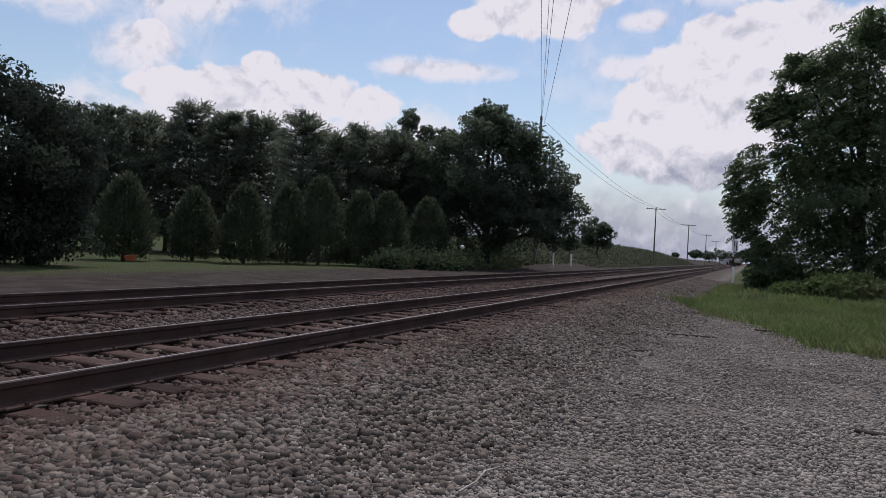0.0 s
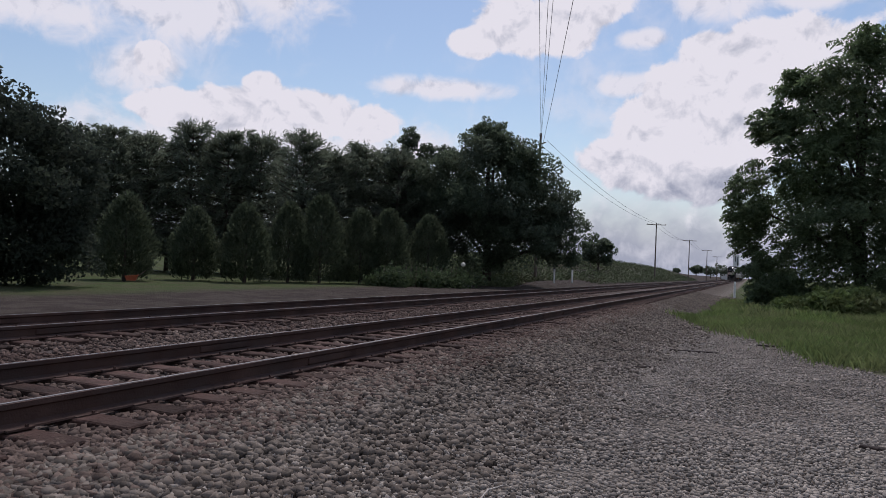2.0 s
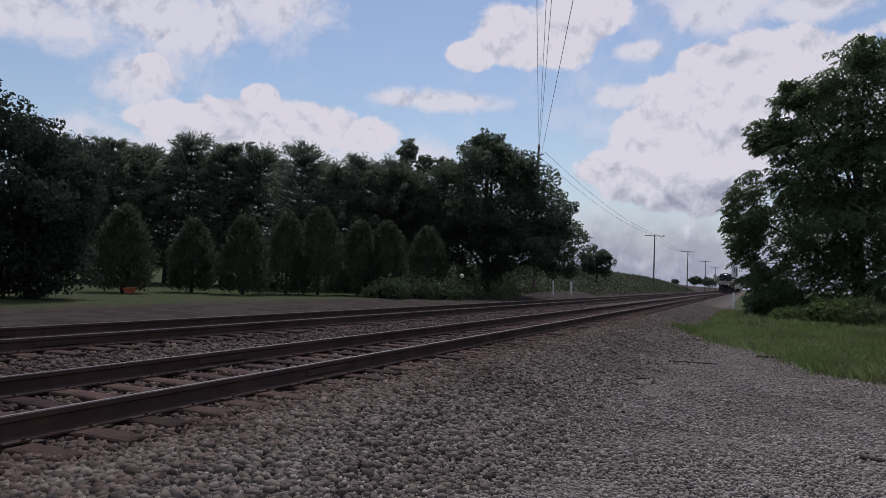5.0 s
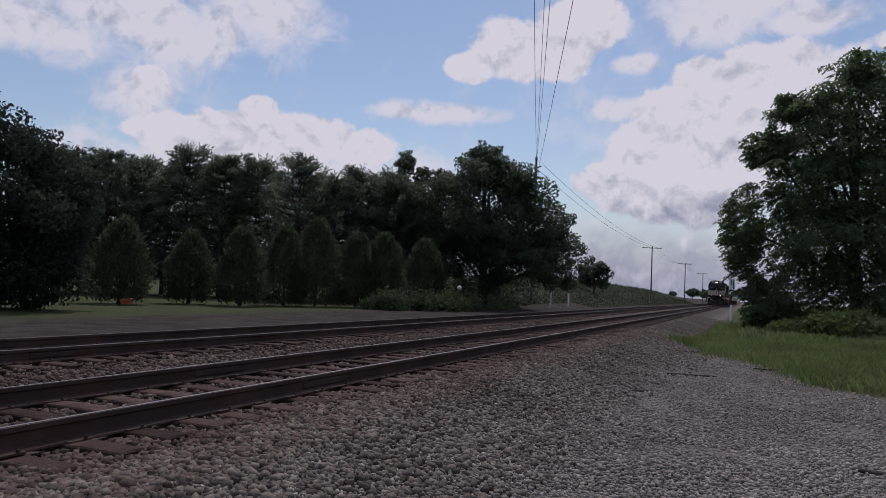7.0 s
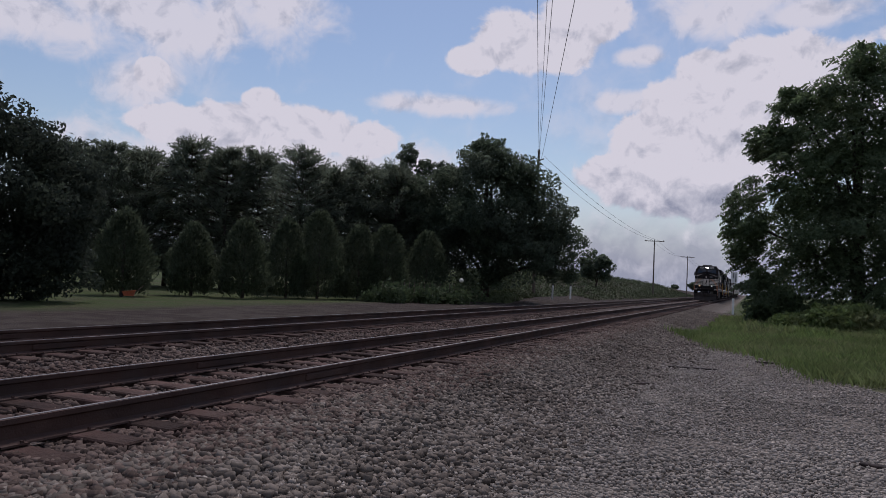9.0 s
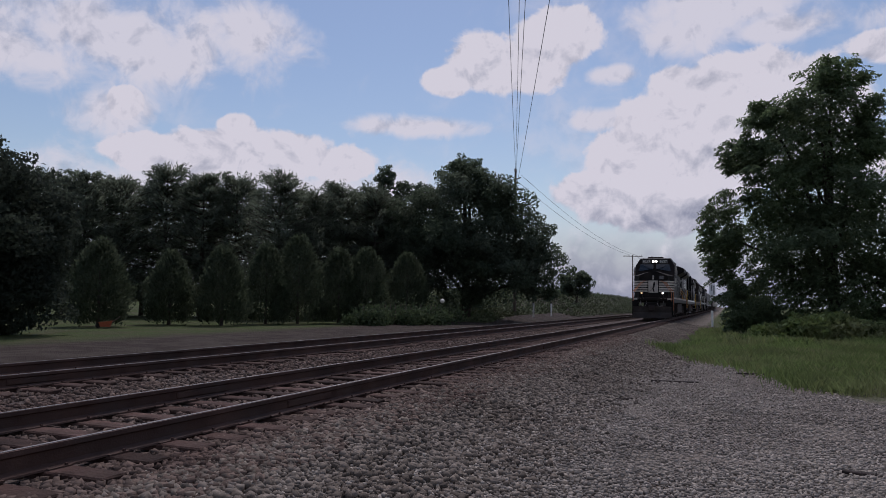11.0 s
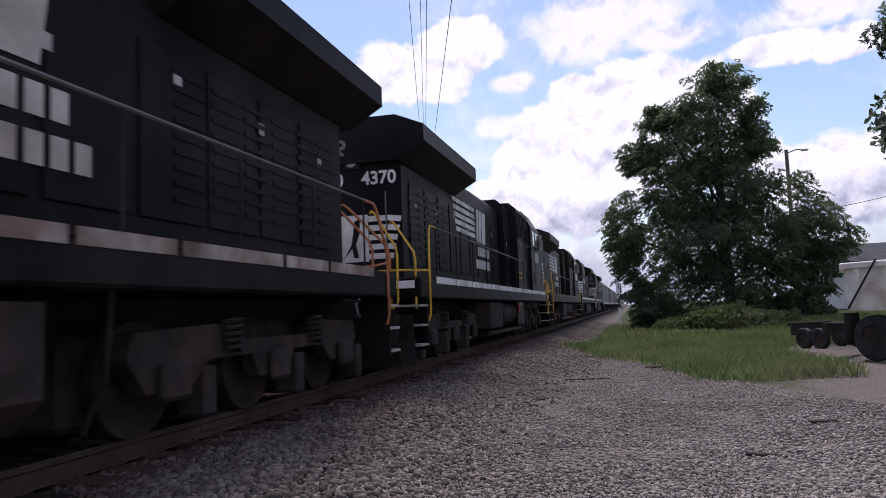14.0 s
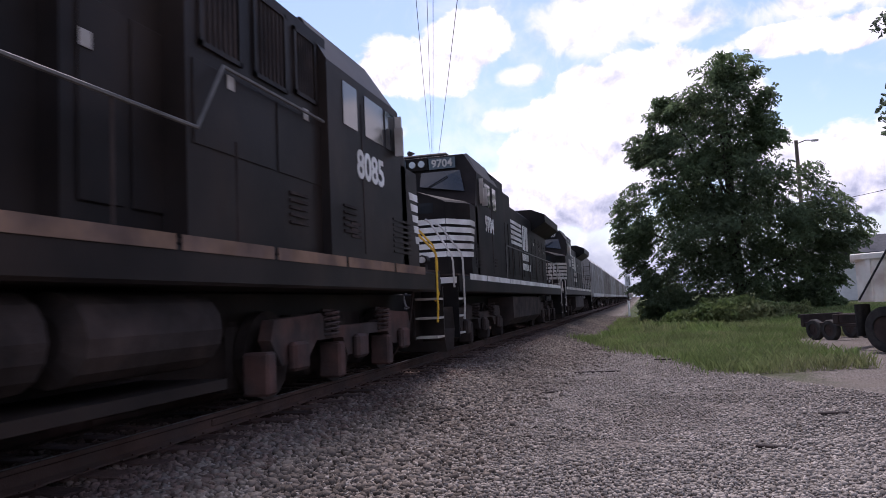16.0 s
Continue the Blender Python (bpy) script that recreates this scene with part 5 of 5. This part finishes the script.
    for yc, d in ((0.0, 1), (22.3, -1)):
        part("coupler", boxes((-0.16, 0.16, min(yc, yc + d * 0.9), max(yc, yc + d * 0.9), 0.72, 1.0), (-0.24, 0.2, min(yc - d * 0.05, yc + d * 0.25), max(yc - d * 0.05, yc + d * 0.25), 0.66, 1.06), bevel=0.04), M_UNDER, e)
        ya, yb = (-0.12, 0.45) if d > 0 else (21.85, 22.42)
        pl = [[(-1.46, ya + 0.45 * d if d > 0 else yb - 0.45, 0.12), (0, ya if d > 0 else yb, 0.12), (1.42, ya + 0.45 * d if d > 0 else yb - 0.45, 0.12)],
              [(-1.42, ya + 0.62 * d if d > 0 else yb - 0.62, 0.55), (0, ya + 0.2 * d if d > 0 else yb - 0.2, 0.55), (1.42, ya + 0.62 * d if d > 0 else yb - 0.62, 0.55)],
              [(-1.42, ya + 0.5 * d if d > 0 else yb - 0.5, 1.0), (0, ya + 0.12 * d if d > 0 else yb - 0.12, 1.0), (1.42, ya + 0.5 * d if d > 0 else yb - 0.5, 1.0)]]
        bm = bmesh.new()
        vs = [[bm.verts.new(p) for p in r] for r in pl]
        for a, b in zip(vs, vs[1:]):
            for i in range(2):
                bm.faces.new((a[i], a[i + 1], b[i + 1], b[i]))
        bmesh.ops.solidify(bm, geom=bm.faces[:], thickness=0.05)
        part("snow_plow", bm, M_PLOW, e, "dull grey steel plow")
        for s in (-1, 1):
            # corner steps and grab rails
            y0, y1 = (0.62, 1.12) if d > 0 else (21.18, 21.68)
            part("step_well", boxes((s * 1.02, s * 1.06, y0, y1, 0.4, 1.4), (s * 1.06, s * 1.5, y0 - 0.02, y0 + 0.02, 0.35, 1.4)), paint, e)
            for k in range(3):
                part("step", boxes((s * 1.08, s * 1.5, y0, y1, 0.42 + k * 0.36, 0.46 + k * 0.36)), M_GREYED, e, "worn pale step edge")
            if d > 0:
                runs = ([(0.60, 1.42, 2.96), (0.66, 1.30, 2.97), (0.80, 1.2, 2.85), (1.36, 0.70, 2.12), (1.41, 0.64, 1.95), (1.42, 0.64, 1.25), (1.34, 0.64, 1.12)],
                        [(0.86, 1.42, 2.84), (0.92, 1.34, 2.85), (1.02, 1.3, 2.75), (1.48, 1.10, 2.16), (1.52, 1.08, 2.0), (1.52, 1.08, 1.0), (1.50, 1.08, 0.72)])
            else:
                runs = ([(0.34, 21.0, 3.0), (0.42, 21.1, 3.03), (0.52, 21.18, 2.94), (1.04, 21.58, 2.25), (1.08, 21.64, 2.1), (1.08, 21.66, 1.25), (0.98, 21.66, 1.12)],
                        [(0.74, 21.0, 2.78), (0.82, 21.08, 2.80), (0.9, 21.14, 2.72), (1.36, 21.5, 2.15), (1.40, 21.56, 2.0), (1.40, 21.58, 1.1)],
                        [(1.46, 20.3, 2.72), (1.46, 20.68, 2.72), (1.47, 20.80, 2.62), (1.52, 21.02, 2.1), (1.53, 21.06, 1.95), (1.53, 21.08, 1.0), (1.48, 21.08, 0.86)],
                        [(0.36, 21.62, 1.82), (1.08, 21.64, 1.82), (1.53, 21.06, 1.82)])
            for run in runs:
                part("grab_rail", tube([(s * x, y, z) for x, y, z in run], 0.022), rail_mat, e, "painted grab rail")
        # hoses
        for s in (-1, 1):
            ye = 0.42 if d > 0 else 21.88
            xx = s * 0.42
            part("brake_hose", tube([(xx, ye + 0.15 * d, 1.4), (xx - s * 0.02, ye - 0.15 * d, 1.22), (xx + s * 0.05, ye - 0.22 * d, 1.04), (xx + s * 0.2, ye - 0.24 * d, 0.98), (xx + s * 0.36, ye - 0.2 * d, 1.08), (xx + s * 0.42, ye - 0.12 * d, 1.25), (xx + s * 0.42, ye + 0.1 * d, 1.42)], 0.022), M_HANDRAIL, e, "looped grey air hose")
    # electrical cabinet and hood
    def hood_ring(y, hw, top):
        return [(-hw, y, DECK), (hw, y, DECK), (hw, y, top - 0.22), (hw - 0.25, y, top), (-hw + 0.25, y, top), (-hw, y, top - 0.22)]
    newer = number in ("4370", "8085")
    step_y = 8.7 if newer else 7.2
    cabinet = part("equipment_cabinet", loft([hood_ring(5.6, 1.38, 4.82), hood_ring(step_y, 1.38, 4.82), hood_ring(step_y, 1.12, 4.80), hood_ring(9.9, 1.12, 4.80)]), paint, e)
    if newer:
        for side in (-1, 1):
            for y0, y1, z0, z1 in ((5.95, 6.55, 3.62, 4.45), (6.75, 7.5, 3.55, 4.5), (7.75, 8.5, 3.55, 4.5)):
                x0, x1 = sorted((side * 1.381, side * 1.41))
                screen = part("intake_screen", boxes((x0, x1, y0, y1, z0, z0 + 0.05), (x0, x1, y0, y1, z1 - 0.05, z1), (x0, x1, y0, y0 + 0.05, z0, z1), (x0, x1, y1 - 0.05, y1, z0, z1)), paint, cabinet, "framed air intake")
                for q in range(7):
                    yy = y0 + 0.09 + q * (y1 - y0 - 0.2) / 6
                    part("slat", boxes((min(side * 1.381, side * 1.395), max(side * 1.381, side * 1.395), yy, yy + 0.035, z0 + 0.05, z1 - 0.05)), M_UNDER, screen)
            for y0 in (5.0, 6.3):
                for q in range(5):
                    a, b = sorted((side * (1.501 if y0 < 5.5 else 1.381), side * (1.525 if y0 < 5.5 else 1.405)))
                    part("vent_blade", boxes((a, b, y0, y0 + 0.45, 2.05 + q * 0.085, 2.085 + q * 0.085)), M_UNDER, cabinet)
            for y0, y1 in ((5.75, 7.0), (7.1, 8.6)):
                part("panel", boxes((min(side * 1.381, side * 1.393), max(side * 1.381, side * 1.393), y0, y1, 2.6, 3.4), bevel=0.004), paint, cabinet)
    hood = part("hood", loft([hood_ring(9.9, 0.92, 4.6), hood_ring(20.72, 0.92, 4.6), hood_ring(21.0, 0.70, 4.6)]), paint, e)
    for s in (-1, 1):
        for k in range(9):
            y = 10.3 + k * 1.12
            part("hood_door", boxes((s * 0.921, s * 0.945, y, y + 1.0, 2.0, 3.7), bevel=0.01), paint, hood)
        for k in range(2 if newer else 4):
            part("cabinet_door", boxes((s * 1.122, s * 1.145, 9.85 - (k + 1) * 0.62, 10.4 - (k + 1) * 0.62 - 0.05, 1.95, 3.6), bevel=0.01), paint, e)
        for k in range(9):
            y = 6.2 + k * 1.7
            part("label_plate", boxes((s * (1.39 if y < step_y else 1.15 if y < 9.9 else 0.948), s * (1.40 if y < step_y else 1.158 if y < 9.9 else 0.956), y, y + 0.13, 3.36 - 0.1 * (k % 3), 3.50 - 0.1 * (k % 3))), M_GREYED, e)
    for s in (-1, 1):
        for z in (2.1, 2.28) if number == "4370" else ():
            part("caution_label", boxes((s * 1.381, s * 1.396, 7.92, 8.62, z, z + 0.045)), M_YELLOW, e, "thin yellow caution strip")
        for k in range(6):
            part("grille", boxes(*[(s * 0.948, s * 0.958, 16.4 + k * 0.68, 16.95 + k * 0.68, 2.2 + j * 0.16, 2.26 + j * 0.16) for j in range(9)]), paint, e)
        part("grab_iron", tube([(s * 0.7, 20.98, 2.2), (s * 0.7, 21.08, 2.2), (s * 0.7, 21.08, 3.4), (s * 0.7, 20.98, 3.4)], 0.015), M_HANDRAIL, e)
    # radiator wings
    part("radiator", loft([[(-0.95, y, 4.0), (0.95, y, 4.0), (1.52, y, 4.34), (1.52, y, 4.66), (0.95, y, 4.90), (-0.95, y, 4.90), (-1.52, y, 4.66), (-1.52, y, 4.34)] for y in (16.2, 21.1)]), paint, e, "overhanging radiator wings")
    part("exhaust", boxes((-0.3, 0.3, 12.6, 13.5, 4.6, 4.74), bevel=0.04), M_UNDER, e)
    # white panel and plain block marks on the hood sides
    for s in (-1, 1):
        x = s * 0.948
        for k in range(5):
            z = 3.10 + k * 0.185
            off = (4 - k) * 0.08
            y0, y1 = (10.6 + off, 13.3) if s > 0 else (13.9, 16.6 - off)
            y = y0
            while y < y1 - 0.02:
                e1 = min((math.floor((y + 0.02) / 0.56) + 1) * 0.56, y1)
                slanted(hood, "stripe", x, [(y, z), (e1 - 0.03, z), (e1 - 0.03, z + 0.115), (y, z + 0.115)], stripe_mat)
                y = e1 + 0.012
        a = 13.45 if s > 0 else 12.25
        f = 1 if s > 0 else -1
        o = a if s > 0 else a + 1.45
        for y0, y1, w in ((0.0, 0.14, 0.24), (0.36, 0.5, 0.26), (0.76, 0.9, 0.5)):
            slanted(hood, "emblem", x, [(o + f * y0, 3.02), (o + f * (y0 + w), 3.02), (o + f * (y1 + w), 3.98), (o + f * y1, 3.98)], stripe_mat)
        flat_bars(hood, (7, 8), (13.3 if s > 0 else 11.9), 2.62, 0.26, 0.18, 0.075, stripe_mat, x)
    # hood end: lamps, number, stripes
    ye = 21.0
    for k in range(2):
        bm = bmesh.new()
        if number == "8085":
            cyl_y(bm, ye, ye + 0.09, 0.13 - k * 0.26, 4.1, 0.1)
        else:
            cyl_y(bm, ye, ye + 0.09, 0, 4.28 - k * 0.25, 0.1)
        part("headlamp", bm, M_LAMP_OFF, e, "unlit round headlamp")
    bm = boxes((-0.27, 0.27, ye, ye + 0.05, 3.6, 4.25)) if number == "8085" else boxes((-0.16, 0.16, ye, ye + 0.05, 3.9, 4.42))
    part("lamp_housing", bm, M_UNDER, e)
    me = text_mesh(number, 0.36)
    me.materials.append(stripe_mat)
    for xx in (-0.5, 0.5):
        nb = new("number", me)
        nb.parent, nb.matrix_local = hood, pose(xx * 1.1, ye + 0.008, 3.58, 90, 0, 180)
    for k in range(5):
        z = 2.1 + k * 0.185
        for side in (-1, 1):
            part("stripe", boxes((min(side * 0.31, side * 0.69), max(side * 0.31, side * 0.69), ye + 0.002, ye + 0.01, z, z + 0.11)), stripe_mat, hood, "white end stripe")
            # carried on over the chamfered corner, shorter towards the deck
            t0, t1 = 0.30 + 0.14 * k, 0.38 + 0.14 * k
            flat = [(0.70, 21.0, z), (0.70 + 0.22 * t0, 21.0 - 0.28 * t0, z), (0.70 + 0.22 * t1, 21.0 - 0.28 * t1, z + 0.11), (0.70, 21.0, z + 0.11)]
            part("stripe", loft([[(side * x, y, zz) for x, y, zz in flat], [(side * (x + 0.008), y + 0.006, zz) for x, y, zz in flat]]), stripe_mat, hood, "white corner stripe")
    part("emblem_panel", boxes((-0.3, 0.28, ye + 0.003, ye + 0.012, 2.06, 2.98)), stripe_mat, hood, "white emblem panel")
    part("emblem", prism_y([(0.22, 2.12), (0.05, 2.4), (-0.02, 2.85), (-0.14, 2.93), (-0.12, 2.6), (-0.04, 2.4), (-0.1, 2.14), (0.0, 2.14), (0.04, 2.33)], ye + 0.013, ye + 0.02), M_BLACK, hood, "plain dark slanting shape")
    part("end_sill_panel", boxes((-1.4, 1.4, 21.65, 21.665, 1.48, 1.62)), stripe_mat, e, "white sill panel")
    # side handrails
    for s in (-1, 1):
        x = s * 1.46
        rise = [(x, 5.9, 3.42), (x, 8.2, 3.42), (x, 8.65, 2.72)] if number in ("4370", "8085") else [(x, 6.9, DECK), (x, 7.0, 2.72)]
        part("handrail", tube(rise + [(x, 20.3, 2.72)], 0.02), M_HANDRAIL, e)
        for k in range(8):
            part("stanchion", tube([(x, 8.0 + k * 1.75, DECK), (x, 8.0 + k * 1.75, 2.72)], 0.016), M_UNDER, e)
    # fuel tank on one side, air reservoirs on the other
    part("fuel_tank", prism_y([(-0.35, 0.32), (1.15, 0.32), (1.4, 0.55), (1.4, 1.2), (-0.35, 1.2)], 8.0, 14.3), M_UNDER, e, "dusty grey fuel tank")
    for y0, y1 in ((8.1, 10.0), (10.2, 12.1)):
        bm = bmesh.new()
        rs = [(y0, 0.2), (y0 + 0.08, 0.36), (y1 - 0.08, 0.36), (y1, 0.2)]
        loft([[(-1.02 + r * math.cos(2 * math.pi * k / 16), y, 0.9 + r * math.sin(2 * math.pi * k / 16)) for k in range(16)] for y, r in rs], bm)
        part("air_reservoir", bm, M_UNDER, e, "horizontal cylindrical air tank")
    part("tank_shelf", boxes((-1.3, -0.35, 8.0, 14.3, 0.32, 0.42)), paint, e)
    part("battery_box", boxes((-1.4, -0.4, 12.4, 14.3, 0.5, 1.25), bevel=0.03), frame_mat, e)
    if number == "4370":
        board = part("valve_board", boxes((-1.42, -1.39, 8.05, 9.6, 0.5, 1.27), bevel=0.008), paint, e)
        part("red_box", boxes((-1.46, -1.42, 9.18, 9.48, 0.88, 1.22), bevel=0.01), M_REDPAINT, board, "red painted box")
        part("red_knob", tube([(-1.42, 8.5, 1.38), (-1.5, 8.5, 1.42)], [0.04, 0.07], None, 10), M_REDPAINT, e, "red valve knob")
        part("tag", boxes((-1.428, -1.42, 8.9, 8.98, 1.14, 1.24)), M_WHITE, board, "small white tag")
    # bogies
    for yc in (4.35, 17.95):
        b = part("bogie", boxes((-0.75, 0.75, yc - 1.2, yc + 1.2, 0.55, 1.0)), M_UNDER, e)
        for s in (-1, 1):
            prof = [(-2.55, 0.72), (-2.45, 0.95), (-1.2, 1.0), (-0.9, 0.82), (0.9, 0.82), (1.2, 1.0), (2.45, 0.95), (2.55, 0.72), (2.3, 0.42), (1.6, 0.45), (1.35, 0.66), (0.5, 0.66), (0.35, 0.4), (-0.35, 0.4), (-0.5, 0.66), (-1.35, 0.66), (-1.6, 0.45), (-2.3, 0.42)]
            part("side_frame", prism_x([(yc + y, z) for y, z in prof], s * 1.02, s * 1.18), frame_mat, b, "cast steel side frame")
            for ax in (-1.98, 0.0, 1.98):
                if s > 0:
                    part("traction_motor", boxes((-0.66, 0.66, yc + ax - 0.7, yc + ax + 0.55, 0.14, 0.95), bevel=0.06), M_UNDER, b)
                bm = bmesh.new()
                cyl_x(bm, s * 0.69, s * 0.83, yc + ax, 0.53, 0.53, 28)
                part("wheel", bm, M_UNDER, b, "dusty steel wheel")
                part("journal_box", boxes((s * 1.18, s * 1.3, yc + ax - 0.2, yc + ax + 0.2, 0.34, 0.68), bevel=0.04), frame_mat, b)
                part("brake_shoe", boxes((s * 0.9, s * 1.22, yc + ax + 0.5, yc + ax + 0.72, 0.12, 0.6), bevel=0.03), M_REDDUST if frame_mat is M_REDDUST else M_UNDER, b)
            for ax in (-1.0, 1.0):
                bm = tube([(s * 1.22 + 0.11 * math.cos(k * 0.7), yc + ax + 0.11 * math.sin(k * 0.7), 0.70 + k * 0.0075) for k in range(46)], 0.022)
                part("spring", bm, frame_mat, b)
            part("sand_pipe", tube([(s * 1.2, yc - 2.75, 1.3), (s * 1.1, yc - 2.7, 0.6), (s * 0.8, yc - 2.6, 0.15)], 0.03), M_UNDER, b)
    return e


def hopper(mat, label):
    """A ribbed covered hopper, 18.3 m over its couplers."""
    e = thing("hopper_wagon", label, "freight wagon", group="covered hoppers")
    prof = [(-1.55, 1.5), (-1.58, 3.9), (-1.0, 4.55), (1.0, 4.55), (1.58, 3.9), (1.55, 1.5), (0.9, 1.1), (-0.9, 1.1)]
    part("body", prism_y(prof, 0.9, 17.4), mat, e)
    for s in (-1, 1):
        for k in range(16):
            part("rib", boxes((s * 1.56, s * 1.66, 1.2 + k * 1.06, 1.29 + k * 1.06, 1.5, 3.9)), mat, e)
        part("side_sill", boxes((s * 1.4, s * 1.6, 0.4, 17.9, 1.2, 1.5)), mat, e)
    for k in range(3):
        part("discharge_hopper", loft([[(-1.2, 3.4 + k * 4.4, 1.2), (1.2, 3.4 + k * 4.4, 1.2), (1.2, 6.4 + k * 4.4, 1.2), (-1.2, 6.4 + k * 4.4, 1.2)], [(-0.5, 4.5 + k * 4.4, 0.45), (0.5, 4.5 + k * 4.4, 0.45), (0.5, 5.3 + k * 4.4, 0.45), (-0.5, 5.3 + k * 4.4, 0.45)]]), M_UNDER, e)
    part("hatch_walk", boxes((-0.5, 0.5, 0.6, 17.7, 4.56, 4.66)), M_UNDER, e)
    for y in (0.0, 17.4):
        part("coupler", boxes((-0.15, 0.15, y, y + 0.9, 0.7, 1.0)), M_UNDER, e)
        part("end_ladder", boxes(*[(0.9, 1.4, y + 0.42, y + 0.46, 1.5 + j * 0.35, 1.54 + j * 0.35) for j in range(7)], (0.88, 0.92, y + 0.4, y + 0.46, 1.3, 4.0), (1.38, 1.42, y + 0.4, y + 0.46, 1.3, 4.0)), M_UNDER, e)
    for yc in (2.2, 16.1):
        b = part("bogie", boxes((-1.1, 1.1, yc - 0.25, yc + 0.25, 0.45, 0.85)), M_UNDER, e)
        for s in (-1, 1):
            part("side_frame", prism_x([(yc - 1.2, 0.42), (yc - 1.1, 0.62), (yc - 0.3, 0.86), (yc + 0.3, 0.86), (yc + 1.1, 0.62), (yc + 1.2, 0.42), (yc + 0.4, 0.3), (yc - 0.4, 0.3)], s * 0.95, s * 1.1), M_UNDER, b)
            for ax in (-0.88, 0.88):
                bm = bmesh.new()
                cyl_x(bm, s * 0.69, s * 0.82, yc + ax, 0.46, 0.46, 20)
                part("wheel", bm, M_UNDER, b)
    return e


LEAD = locomotive("9637", M_BLACK_OLD, M_UNDER, M_ORANGE, lit=True, stripe_mat=M_STRIPE_OLD, sill_mat=M_SILLGREY)
SECOND = locomotive("4370", M_BLACK, M_UNDER, M_YELLOW)
THIRD = locomotive("8085", M_BLACK_DUST, M_REDDUST, M_YELLOW, sill_mat=M_TAN)
FOURTH = locomotive("9704", M_BLACK_OLD, M_UNDER, M_GREYED, stripe_mat=M_WHITE)
FIFTH = locomotive("9340", M_BLACK_OLD, M_UNDER, M_GREYED, stripe_mat=M_GREYED)
HOPPERS = [hopper(M_HOPPER, "pale grey ribbed covered hopper wagon")]
HOPPERS.append(hopper(M_HOPPER_TAN, "tan grey ribbed covered hopper wagon"))
for i in range(8):
    HOPPERS.append(copy_thing(HOPPERS[i % 2], Matrix()))


def motions():
    """The train runs towards the camera; rows give the place of its leading coupler along the rails."""
    front = [(0.0, 312.0), (4.0, 220.0), (7.0, 151.0), (8.5, 116.0), (10.8, 61.9), (11.0, 57.1), (11.5, 45.5), (12.0, 33.8), (12.5, 22.1), (13.0, 10.6),
             (13.2, 5.95), (13.3, 3.85), (13.6, -2.1), (14.2, -14.4), (15.2, -35.4), (16.0, -52.6)]
    x = -GAUGE / 2
    for i, (loco, turned) in enumerate(((LEAD, 0), (SECOND, 1), (THIRD, 1), (FOURTH, 0), (FIFTH, 0))):
        walk(loco, [(t, pose(x, s + PITCH * (i + turned), 0, 0, 0, 180 * turned)) for t, s in front])
    for i, car in enumerate(HOPPERS):
        walk(car, [(t, pose(x, s + PITCH * 5 + 18.3 * i, 0)) for t, s in front])


motions()
